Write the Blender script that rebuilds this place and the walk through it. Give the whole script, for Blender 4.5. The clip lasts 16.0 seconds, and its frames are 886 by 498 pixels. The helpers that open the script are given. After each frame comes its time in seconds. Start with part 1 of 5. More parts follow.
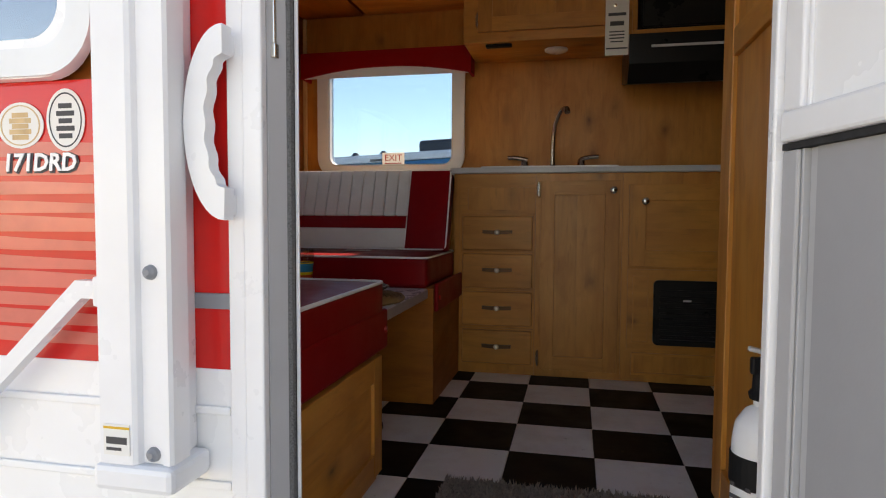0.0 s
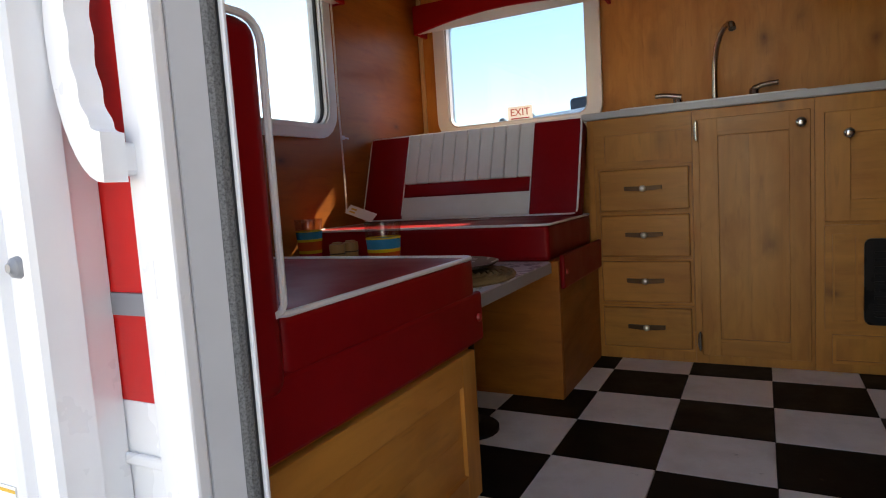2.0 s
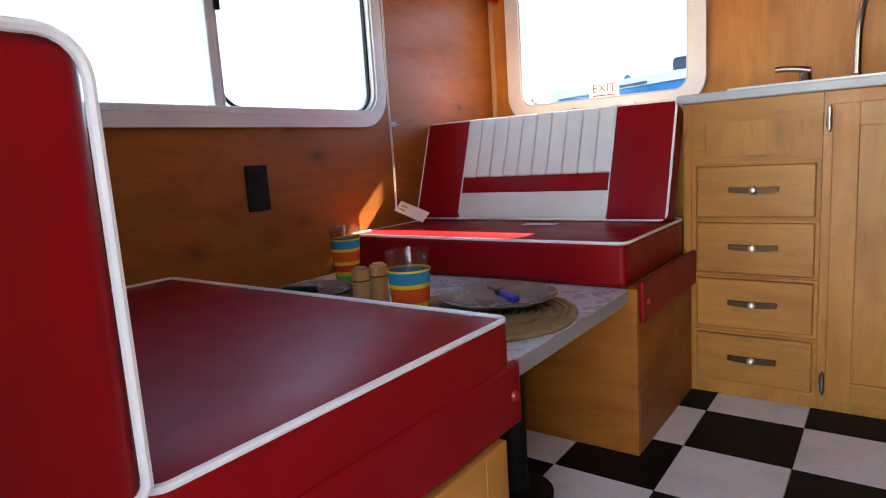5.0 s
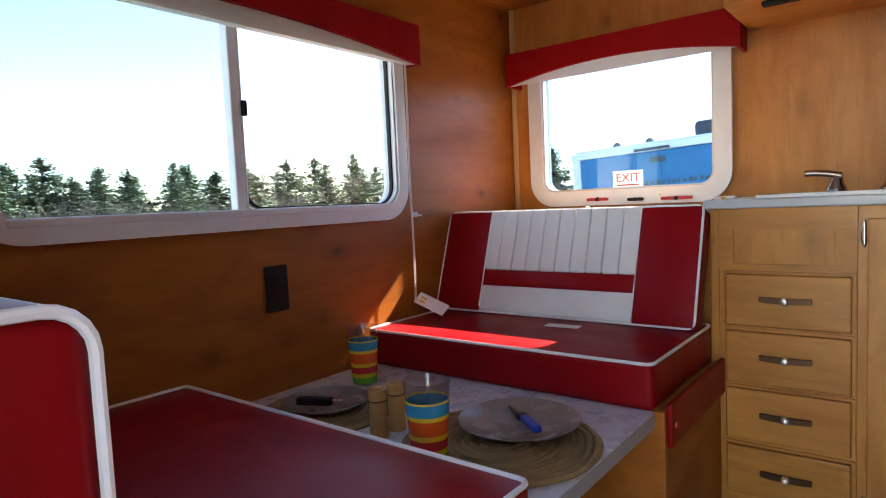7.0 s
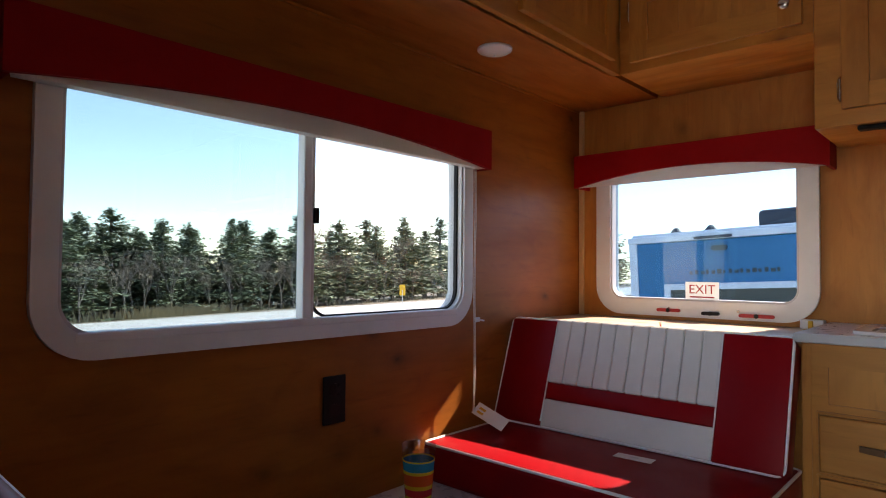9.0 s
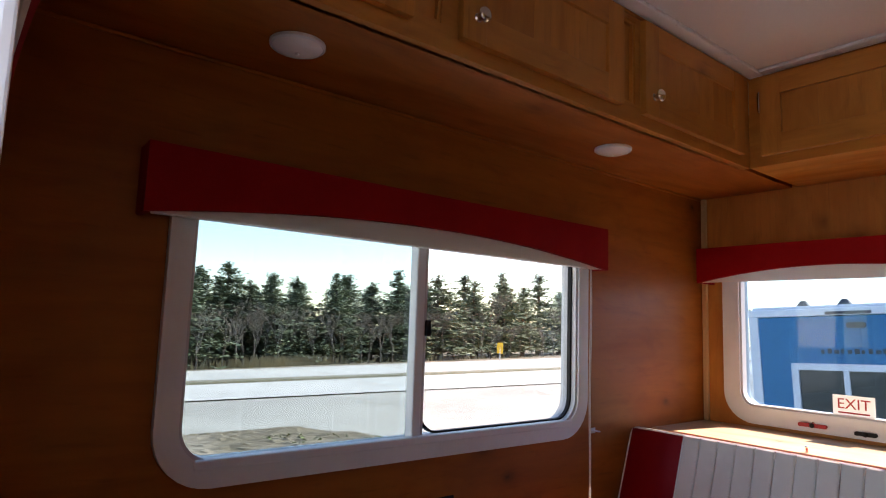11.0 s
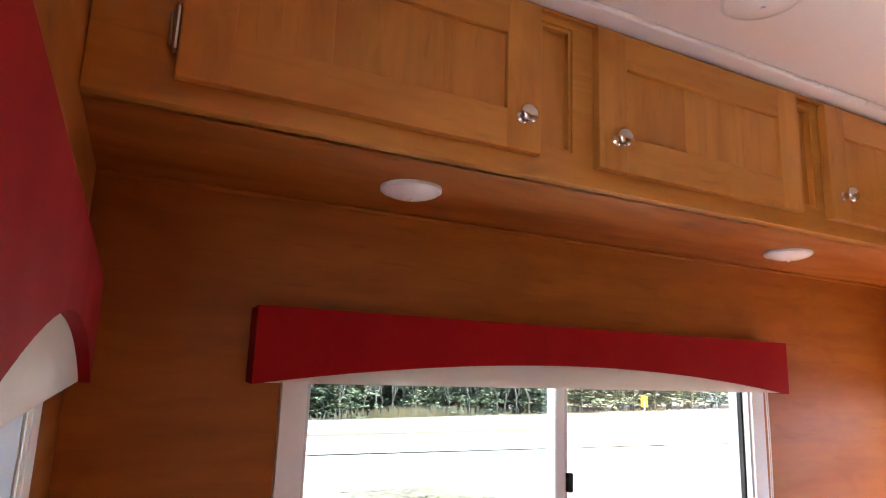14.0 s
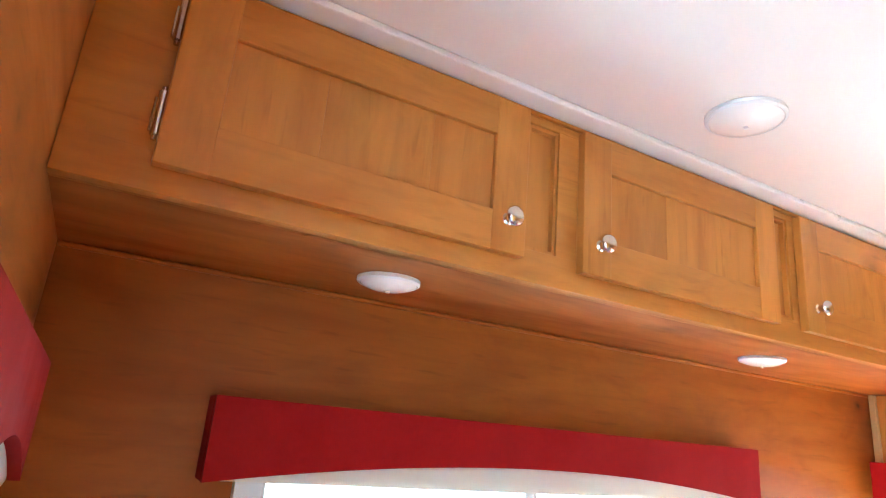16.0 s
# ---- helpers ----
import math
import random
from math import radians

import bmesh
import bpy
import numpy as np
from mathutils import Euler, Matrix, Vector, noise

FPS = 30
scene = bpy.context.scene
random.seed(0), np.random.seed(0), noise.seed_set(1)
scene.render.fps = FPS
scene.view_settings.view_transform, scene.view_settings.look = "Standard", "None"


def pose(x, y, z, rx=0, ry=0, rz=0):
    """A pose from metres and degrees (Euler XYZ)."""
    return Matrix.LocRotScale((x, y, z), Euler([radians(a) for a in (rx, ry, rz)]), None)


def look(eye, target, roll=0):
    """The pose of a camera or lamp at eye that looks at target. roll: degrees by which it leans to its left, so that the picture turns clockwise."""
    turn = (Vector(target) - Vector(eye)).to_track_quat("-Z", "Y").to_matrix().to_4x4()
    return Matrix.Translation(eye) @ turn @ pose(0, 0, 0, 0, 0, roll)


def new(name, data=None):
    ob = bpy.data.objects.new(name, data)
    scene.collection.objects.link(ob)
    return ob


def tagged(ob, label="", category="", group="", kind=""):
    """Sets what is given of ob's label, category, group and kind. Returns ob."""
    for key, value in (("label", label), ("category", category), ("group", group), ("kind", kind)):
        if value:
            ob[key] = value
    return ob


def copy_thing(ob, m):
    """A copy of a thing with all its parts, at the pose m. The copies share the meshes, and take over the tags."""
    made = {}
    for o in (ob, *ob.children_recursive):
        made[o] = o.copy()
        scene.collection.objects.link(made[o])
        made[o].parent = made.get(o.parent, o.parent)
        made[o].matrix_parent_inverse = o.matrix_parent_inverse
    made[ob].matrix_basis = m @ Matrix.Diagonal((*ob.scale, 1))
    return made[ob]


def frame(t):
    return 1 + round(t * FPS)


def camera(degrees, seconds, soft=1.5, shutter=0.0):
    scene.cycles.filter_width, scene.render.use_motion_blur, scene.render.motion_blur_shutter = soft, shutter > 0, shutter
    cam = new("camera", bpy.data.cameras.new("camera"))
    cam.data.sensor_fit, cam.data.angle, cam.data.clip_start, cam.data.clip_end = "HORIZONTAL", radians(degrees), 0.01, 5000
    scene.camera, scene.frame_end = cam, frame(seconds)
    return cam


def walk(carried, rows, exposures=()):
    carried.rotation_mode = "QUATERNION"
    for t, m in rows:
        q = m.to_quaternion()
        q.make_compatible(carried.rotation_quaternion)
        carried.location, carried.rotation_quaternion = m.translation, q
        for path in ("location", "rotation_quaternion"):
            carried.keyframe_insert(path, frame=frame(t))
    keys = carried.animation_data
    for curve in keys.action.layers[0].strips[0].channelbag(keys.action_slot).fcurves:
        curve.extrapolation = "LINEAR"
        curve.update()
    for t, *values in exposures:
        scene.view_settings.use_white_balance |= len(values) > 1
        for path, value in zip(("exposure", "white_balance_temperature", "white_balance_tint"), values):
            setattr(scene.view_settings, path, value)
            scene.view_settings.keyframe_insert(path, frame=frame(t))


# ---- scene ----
cam = camera(71.7, 16.0, soft=1.1)
PATH = [
    (0, (0.174, 0.276, 0.679), (-0.248, 2.228, 0.571), 0.3),
    (0.5, (0.188, 0.387, 0.669), (-0.35, 2.311, 0.576), 0.7),
    (1, (0.214, 0.516, 0.655), (-0.419, 2.41, 0.542), -0.2),
    (1.5, (0.222, 0.596, 0.644), (-0.58, 2.416, 0.433), -1.6),
    (2, (0.212, 0.658, 0.649), (-0.711, 2.422, 0.457), -3.6),
    (2.5, (0.206, 0.72, 0.642), (-0.71, 2.489, 0.466), -4.9),
    (3, (0.184, 0.792, 0.631), (-0.773, 2.539, 0.453), -3.9),
    (3.5, (0.165, 0.88, 0.628), (-0.881, 2.575, 0.443), -4.2),
    (3.7, (0.152, 0.92, 0.628), (-0.933, 2.589, 0.437), -4.0),
    (5.8, (0.157, 1.011, 0.84), (-1.031, 2.584, 0.501), -3.6),
    (6, (0.156, 1.017, 0.847), (-1.033, 2.591, 0.519), -3.2),
    (6.5, (0.145, 1.024, 0.881), (-1.058, 2.604, 0.647), -3.0),
    (7, (0.131, 1.038, 0.912), (-1.097, 2.61, 0.762), -2.6),
    (7.5, (0.111, 1.052, 0.94), (-1.114, 2.63, 0.847), -2.1),
    (8, (0.093, 1.054, 0.978), (-1.176, 2.599, 0.948), -2.8),
    (8.2, (0.079, 1.052, 0.991), (-1.191, 2.597, 0.979), -1.4),
    (10.3, (0.019, 1.061, 1.134), (-1.454, 2.403, 1.306), 1.0),
    (10.5, (0.009, 1.061, 1.149), (-1.49, 2.373, 1.333), 1.5),
    (11, (-0.019, 1.06, 1.191), (-1.573, 2.297, 1.428), 2.0),
    (11.5, (-0.054, 1.078, 1.221), (-1.648, 2.257, 1.486), 2.3),
    (12, (-0.079, 1.109, 1.243), (-1.72, 2.216, 1.534), 3.2),
    (12.5, (-0.097, 1.138, 1.267), (-1.787, 2.155, 1.596), 2.4),
    (13, (-0.109, 1.148, 1.331), (-1.825, 2.114, 1.681), 2.4),
    (13.5, (-0.128, 1.14, 1.372), (-1.894, 2.011, 1.723), 2.8),
    (14, (-0.133, 1.135, 1.408), (-1.9, 1.995, 1.78), 2.1),
    (14.5, (-0.131, 1.128, 1.431), (-1.896, 1.964, 1.86), 3.0),
    (15, (-0.15, 1.119, 1.454), (-1.918, 1.907, 1.958), 3.5),
    (15.5, (-0.158, 1.115, 1.467), (-1.908, 1.915, 2.012), 4.3),
    (16, (-0.157, 1.129, 1.468), (-1.842, 2.041, 2.041), 5.1),
]
EXPOSURES = [(t, stops, kelvin, tint) for t, stops, kelvin, tint in (
    (0.0, 1.4, 8900, 19), (1.0, 1.45, 8900, 19), (1.5, 1.72, 8700, 19), (2.0, 1.92, 8500, 18), (2.5, 2.2, 8100, 17), (3.5, 2.8, 7500, 17),
    (6.0, 3.5, 7300, 15), (6.5, 3.25, 7200, 15), (7.0, 2.95, 7200, 15), (8.0, 2.35, 7300, 16), (10.5, 2.0, 7600, 22), (11.0, 2.1, 7600, 22),
    (12.0, 2.4, 7700, 23), (12.5, 2.65, 7700, 23), (13.0, 3.2, 7600, 21), (13.5, 3.65, 7500, 19), (14.5, 4.35, 7400, 18), (15.0, 4.6, 6900, 13), (15.5, 5.0, 6450, 6), (16.0, 5.2, 6000, -1))]
walk(cam, [(t, look(eye, target, roll)) for t, eye, target, roll in PATH], EXPOSURES)

# ---- daylight ----
SUN = Vector((0.20, 1.0, 0.912)).normalized()
world = bpy.data.worlds.new("world")
scene.world = world
world.use_nodes = True
wn = world.node_tree.nodes
sky = wn.new("ShaderNodeTexSky")
sky.sky_type = "NISHITA"
sky.sun_disc = False
sky.sun_elevation = math.asin(SUN.z)
sky.sun_rotation = math.atan2(SUN.x, SUN.y)
sky.air_density, sky.dust_density, sky.ozone_density = 1.0, 0.0, 1.5
wn["Background"].inputs["Strength"].default_value = 0.16
world.node_tree.links.new(sky.outputs["Color"], wn["Background"].inputs["Color"])
sun = new("sun", bpy.data.lights.new("sun", "SUN"))
sun.data.energy, sun.data.angle, sun.data.color = 4.2, radians(0.53), (1.0, 0.95, 0.87)
sun.matrix_world = look(SUN * 20, (0, 0, 0))


# ---- materials ----
def material(name, colour, rough=0.5, metal=0.0, spec=0.5):
    m = bpy.data.materials.new(name)
    m.use_nodes = True
    b = m.node_tree.nodes["Principled BSDF"]
    b.inputs["Base Color"].default_value = (*colour, 1)
    b.inputs["Roughness"].default_value = rough
    b.inputs["Metallic"].default_value = metal
    b.inputs["Specular IOR Level"].default_value = spec
    return m


def coords(m, scale, rot=(0, 0, 0), spread=0.0):
    """Object coordinates in metres, scaled; spread moves each piece's pattern by its own random number."""
    n, l = m.node_tree.nodes, m.node_tree.links
    tc, mp = n.new("ShaderNodeTexCoord"), n.new("ShaderNodeMapping")
    mp.inputs["Scale"].default_value = scale
    mp.inputs["Rotation"].default_value = rot
    l.new(tc.outputs["Object"], mp.inputs["Vector"])
    if spread:
        oi, mu = n.new("ShaderNodeObjectInfo"), n.new("ShaderNodeMath")
        mu.operation = "MULTIPLY"
        mu.inputs[1].default_value = spread
        l.new(oi.outputs["Random"], mu.inputs[0])
        l.new(mu.outputs[0], mp.inputs["Location"])
    return mp.outputs["Vector"]


def noise_of(m, vec, scale, detail=4.0, rough=0.55, dist=0.0):
    t = m.node_tree.nodes.new("ShaderNodeTexNoise")
    t.inputs["Scale"].default_value, t.inputs["Detail"].default_value = scale, detail
    t.inputs["Roughness"].default_value, t.inputs["Distortion"].default_value = rough, dist
    m.node_tree.links.new(vec, t.inputs["Vector"])
    return t.outputs["Fac"]


def ramp(m, fac, stops):
    r = m.node_tree.nodes.new("ShaderNodeValToRGB")
    e = r.color_ramp.elements
    e[0].position, e[0].color = stops[0][0], (*stops[0][1], 1)
    e[1].position, e[1].color = stops[-1][0], (*stops[-1][1], 1)
    for p, c in stops[1:-1]:
        e.new(p).color = (*c, 1)
    m.node_tree.links.new(fac, r.inputs["Fac"])
    return r.outputs["Color"]


def mix(m, fac, a, b, kind="MIX"):
    x = m.node_tree.nodes.new("ShaderNodeMix")
    x.data_type, x.blend_type = "RGBA", kind
    for sock, v in ((x.inputs["Factor"], fac), (x.inputs["A"], a), (x.inputs["B"], b)):
        if isinstance(v, (int, float)):
            sock.default_value = v
        elif isinstance(v, tuple):
            sock.default_value = (*v, 1)
        else:
            m.node_tree.links.new(v, sock)
    return x.outputs["Result"]


def into(m, sock, value):
    m.node_tree.links.new(value, m.node_tree.nodes["Principled BSDF"].inputs[sock])


def bump(m, height, strength=0.2, distance=0.002):
    b = m.node_tree.nodes.new("ShaderNodeBump")
    b.inputs["Strength"].default_value, b.inputs["Distance"].default_value = strength, distance
    m.node_tree.links.new(height, b.inputs["Height"])
    into(m, "Normal", b.outputs["Normal"])


def grey(v):
    return (v, v, v)


def wood(name, along, light, dark, rough=0.36):
    """Knotty alder: soft grain drawn out along one axis, mottled tone, a few dark knots with a halo."""
    m = material(name, light, rough, 0.0, 0.35)
    k = "xyz".index(along)
    fine, broad, knot = [30.0, 30.0, 30.0], [6.0, 6.0, 6.0], [7.0, 7.0, 7.0]
    fine[k], broad[k], knot[k] = 2.6, 1.5, 4.2
    g = noise_of(m, coords(m, fine, spread=7.0), 1.0, 6.0, 0.6, 0.8)
    b = noise_of(m, coords(m, broad, spread=5.0), 1.0, 3.0, 0.5, 1.6)
    blot = [13.0, 13.0, 13.0]
    blot[k] = 5.5
    t = noise_of(m, coords(m, blot, spread=6.0), 1.0, 3.0, 0.55, 0.8)
    col = ramp(m, g, [(0.28, tuple(c * 0.84 for c in light)), (0.52, light), (0.78, tuple(min(1, c * 1.08) for c in light))])
    col = mix(m, ramp(m, b, [(0.42, grey(0.0)), (0.72, grey(0.50))]), col, dark)
    col = mix(m, ramp(m, t, [(0.50, grey(0.0)), (0.74, grey(0.50))]), col, dark)
    v = m.node_tree.nodes.new("ShaderNodeTexVoronoi")
    v.inputs["Scale"].default_value = 1.0
    w = mix(m, 0.12, coords(m, knot, spread=3.0), noise_colour(m, coords(m, (18, 18, 18))))
    m.node_tree.links.new(w, v.inputs["Vector"])
    spot = ramp(m, v.outputs["Distance"], [(0.02, grey(0.95)), (0.05, grey(0.60)), (0.11, grey(0.28)), (0.26, grey(0.0))])
    few = ramp(m, noise_of(m, coords(m, (3.1, 3.1, 3.1), spread=9.0), 1.0, 2.0), [(0.37, grey(0.0)), (0.45, grey(1.0))])
    col = mix(m, mix(m, 1.0, spot, few, "MULTIPLY"), col, tuple(c * 0.30 for c in dark))
    fleck = [75.0, 75.0, 75.0]
    fleck[k] = 9.0
    fl = noise_of(m, coords(m, fleck, spread=8.0), 1.0, 2.0, 0.5, 0.3)
    col = mix(m, ramp(m, fl, [(0.62, grey(0.0)), (0.76, grey(0.28))]), col, tuple(c * 0.55 for c in dark))
    oi = m.node_tree.nodes.new("ShaderNodeObjectInfo")
    col = mix(m, 1.0, col, ramp(m, oi.outputs["Random"], [(0.0, (0.92, 0.91, 0.90)), (1.0, (1.05, 1.04, 1.04))]), "MULTIPLY")
    into(m, "Base Color", col)
    into(m, "Roughness", ramp(m, b, [(0.3, grey(rough - 0.06)), (0.7, grey(rough + 0.10))]))
    bump(m, g, 0.10, 0.0006)
    return m


def noise_colour(m, vec):
    t = m.node_tree.nodes.new("ShaderNodeTexNoise")
    t.inputs["Scale"].default_value = 1.0
    m.node_tree.links.new(vec, t.inputs["Vector"])
    return t.outputs["Color"]


HONEY, AMBER = (0.58, 0.245, 0.048), (0.36, 0.115, 0.016)
WOOD_UP = wood("alder_upright", "z", HONEY, AMBER)
WOOD_X = wood("alder_along_x", "x", HONEY, AMBER)
WOOD_Y = wood("alder_along_y", "y", HONEY, AMBER)
# Darker than WALL_UP: shade on these walls and bench panels is put into the colour.
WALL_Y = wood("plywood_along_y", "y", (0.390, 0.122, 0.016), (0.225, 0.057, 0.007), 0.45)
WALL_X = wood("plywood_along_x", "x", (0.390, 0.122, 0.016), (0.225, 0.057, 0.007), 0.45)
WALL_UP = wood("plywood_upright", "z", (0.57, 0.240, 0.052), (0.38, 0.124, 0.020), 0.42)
TRIM_WOOD = wood("pale_trim_wood", "z", (0.66, 0.46, 0.24), (0.50, 0.30, 0.13), 0.45)
LEDGE_WOOD = wood("pale_ledge_wood", "x", (0.62, 0.47, 0.30), (0.50, 0.34, 0.18), 0.38)


def vinyl(name, colour, rough):
    m = material(name, colour, rough)
    m.node_tree.nodes["Principled BSDF"].inputs["Specular IOR Level"].default_value = 0.13
    v = m.node_tree.nodes.new("ShaderNodeTexVoronoi")
    v.inputs["Scale"].default_value = 900.0
    m.node_tree.links.new(coords(m, (1, 1, 1)), v.inputs["Vector"])
    n = noise_of(m, coords(m, (9, 9, 9)), 1.0, 3.0)
    into(m, "Base Color", mix(m, ramp(m, n, [(0.35, grey(0.0)), (0.75, grey(0.35))]), colour, tuple(c * 0.72 for c in colour)))
    into(m, "Roughness", ramp(m, n, [(0.3, grey(rough - 0.05)), (0.7, grey(rough + 0.08))]))
    w = mix(m, 0.35, v.outputs["Distance"], noise_of(m, coords(m, (22, 22, 22)), 1.0, 2.0))
    bump(m, w, 0.10, 0.0003)
    return m


RED = vinyl("red_vinyl", (0.262, 0.0042, 0.0070), 0.36)
RED_CLOTH = vinyl("red_valance_vinyl", (0.300, 0.0045, 0.0065), 0.62)
WHITE_VINYL = vinyl("white_vinyl", (0.74, 0.72, 0.68), 0.42)
PIPING = material("white_piping", (0.80, 0.78, 0.76), 0.38)
BUTTON_RED = material("red_plastic_button", (0.42, 0.010, 0.010), 0.3)


def worn(name, colour, rough, amount=0.12, scale=6.0, relief=0.05):
    """A painted or moulded surface with faint smudges."""
    m = material(name, colour, rough)
    n = noise_of(m, coords(m, (scale, scale, scale), spread=4.0), 1.0, 5.0, 0.6)
    into(m, "Base Color", mix(m, ramp(m, n, [(0.42, grey(0.0)), (0.78, grey(1.0))]), colour, tuple(c * (1 - amount) for c in colour)))
    into(m, "Roughness", ramp(m, n, [(0.3, grey(max(0.05, rough - 0.06))), (0.75, grey(min(1.0, rough + 0.1)))]))
    bump(m, noise_of(m, coords(m, (160, 160, 160)), 1.0, 2.0), relief, 0.0006)
    return m


WHITE_PLASTIC = worn("white_plastic", (0.77, 0.79, 0.80), 0.36)


def letting_light(m, share):
    """Thin stuff that lets some light through."""
    n, l = m.node_tree.nodes, m.node_tree.links
    p, out = n["Principled BSDF"], n["Material Output"]
    tr, mx = n.new("ShaderNodeBsdfTranslucent"), n.new("ShaderNodeMixShader")
    tr.inputs["Color"].default_value = (0.82, 0.79, 0.74, 1)
    mx.inputs["Fac"].default_value = share
    l.new(p.outputs[0], mx.inputs[1])
    l.new(tr.outputs[0], mx.inputs[2])
    l.new(mx.outputs[0], out.inputs["Surface"])
    return m


BLIND = letting_light(worn("white_blind_fabric", (0.82, 0.79, 0.74), 0.75, 0.06), 0.45)
CEILING = worn("white_ceiling_panel", (0.80, 0.76, 0.74), 0.55, 0.05, 2.0, 0.12)
LENS = material("white_lamp_lens", (0.86, 0.84, 0.82), 0.25)
SKIN_WHITE = worn("white_gelcoat", (0.87, 0.87, 0.87), 0.28, 0.05, 3.0)
SKIN_RED = worn("red_gelcoat", (0.70, 0.020, 0.017), 0.16, 0.15, 4.0)
BAND_GREY = worn("grey_stripe", (0.24, 0.25, 0.27), 0.35)
JAMB_GREY = worn("grey_door_jamb", (0.42, 0.42, 0.43), 0.42, 0.1)
DOOR_GREY = worn("grey_door_screen", (0.33, 0.33, 0.34), 0.6, 0.12, 3.0, 0.25)
DOOR_WHITE = worn("white_door_frame", (0.82, 0.82, 0.83), 0.30, 0.06)
ALU = worn("brushed_aluminium", (0.60, 0.60, 0.61), 0.35)
SEAL = worn("black_rubber_seal", (0.018, 0.018, 0.020), 0.85, 0.3, 60.0, 0.8)
SEAL_FUZZ = worn("grey_fuzzy_seal", (0.15, 0.15, 0.15), 0.95, 0.85, 420.0, 1.0)
FAUCET = material("dark_brushed_nickel", (0.36, 0.30, 0.25), 0.26, 1.0)
CHROME = material("satin_nickel", (0.66, 0.62, 0.56), 0.24, 1.0)
BOSS = material("bright_nickel", (0.85, 0.82, 0.76), 0.32, 0.9)
BRONZE = material("dark_bronze", (0.10, 0.055, 0.030), 0.34, 0.8)
BLACK = worn("black_enamel", (0.012, 0.012, 0.013), 0.30, 0.2)
BLACK_MATT = worn("black_plastic", (0.010, 0.010, 0.011), 0.55, 0.2)
COUNTER = worn("grey_white_laminate", (0.62, 0.62, 0.62), 0.30, 0.10, 30.0)
COUNTER_EDGE = worn("ribbed_metal_edge", (0.50, 0.50, 0.50), 0.35, 0.1)
SINK_WHITE = worn("white_sink_acrylic", (0.76, 0.75, 0.72), 0.22, 0.04)
TABLE_TOP = worn("lavender_grey_laminate", (0.56, 0.55, 0.58), 0.28, 0.04, 26.0)
TABLE_EDGE = worn("grey_table_edge", (0.34, 0.33, 0.33), 0.40)
PAPER = worn("white_paper", (0.80, 0.78, 0.74), 0.7, 0.05)
SIGN_PAPER = letting_light(worn("white_sticker_film", (0.85, 0.86, 0.88), 0.5, 0.03), 0.4)
INK = material("dark_grey_ink", (0.05, 0.05, 0.055), 0.6)
INK_RED = material("red_ink", (0.45, 0.015, 0.02), 0.5)
CORD = worn("white_blind_cord", (0.74, 0.70, 0.62), 0.8)
PLATE = worn("taupe_stoneware", (0.23, 0.19, 0.155), 0.25, 0.15, 14.0)
STRAW = wood("woven_straw", "x", (0.30, 0.20, 0.085), (0.17, 0.10, 0.04), 0.8)
SHAKER_WOOD = wood("turned_beech", "z", (0.52, 0.29, 0.10), (0.40, 0.20, 0.06), 0.45)
BLUE_PLASTIC = material("blue_plastic", (0.01, 0.035, 0.38), 0.3)
RUG = worn("brown_rug", (0.26, 0.205, 0.165), 1.0, 0.55, 90.0, 1.0)


def clear(name, tint, gloss):
    """A thin pane: light goes through, a little is mirrored."""
    m = bpy.data.materials.new(name)
    m.use_nodes = True
    n, l = m.node_tree.nodes, m.node_tree.links
    n.clear()
    out, tr, gl, mx = (n.new(k) for k in ("ShaderNodeOutputMaterial", "ShaderNodeBsdfTransparent", "ShaderNodeBsdfGlossy", "ShaderNodeMixShader"))
    tr.inputs["Color"].default_value = (*tint, 1)
    gl.inputs["Roughness"].default_value = 0.02
    mx.inputs["Fac"].default_value = gloss
    l.new(tr.outputs[0], mx.inputs[1])
    l.new(gl.outputs[0], mx.inputs[2])
    l.new(mx.outputs[0], out.inputs["Surface"])
    return m


GLASS = clear("clear_window_glass", (0.74, 0.77, 0.78), 0.04)
# On top of the tint, these two panes carry the sky's blue in their colour.
GLASS_EXIT = clear("sky_tinted_exit_glass", (0.50, 0.60, 0.68), 0.025)
GLASS_FIXED = clear("sky_tinted_fixed_glass", (0.53, 0.61, 0.635), 0.04)
TINTED = clear("tinted_window", (0.72, 0.73, 0.75), 0.30)


def tumbler_paint():
    """Bands of blue, yellow, orange, red and green up a clear tumbler."""
    m = material("striped_tumbler", (0.1, 0.3, 0.4), 0.18)
    n, l = m.node_tree.nodes, m.node_tree.links
    tc, sep = n.new("ShaderNodeTexCoord"), n.new("ShaderNodeSeparateXYZ")
    l.new(tc.outputs["Object"], sep.inputs[0])
    mr = n.new("ShaderNodeMapRange")
    mr.inputs["From Max"].default_value = 0.125
    l.new(sep.outputs["Z"], mr.inputs["Value"])
    c = ramp(m, mr.outputs[0], [(0.0, (0.10, 0.35, 0.04)), (1.0, (0.75, 0.75, 0.72))])
    r = c.node.color_ramp
    r.interpolation = "CONSTANT"
    for p, q in ((0.13, (0.55, 0.45, 0.02)), (0.20, (0.55, 0.03, 0.03)), (0.32, (0.72, 0.42, 0.02)), (0.38, (0.70, 0.10, 0.015)),
                 (0.56, (0.75, 0.52, 0.03)), (0.61, (0.02, 0.25, 0.42)), (0.76, (0.75, 0.55, 0.04)), (0.79, (0.01, 0.22, 0.45))):
        r.elements.new(p).color = (*q, 1)
    into(m, "Base Color", c)
    return m


TUMBLER = tumbler_paint()
CLEAR_CUP = clear("clear_acrylic", (0.90, 0.86, 0.84), 0.10)


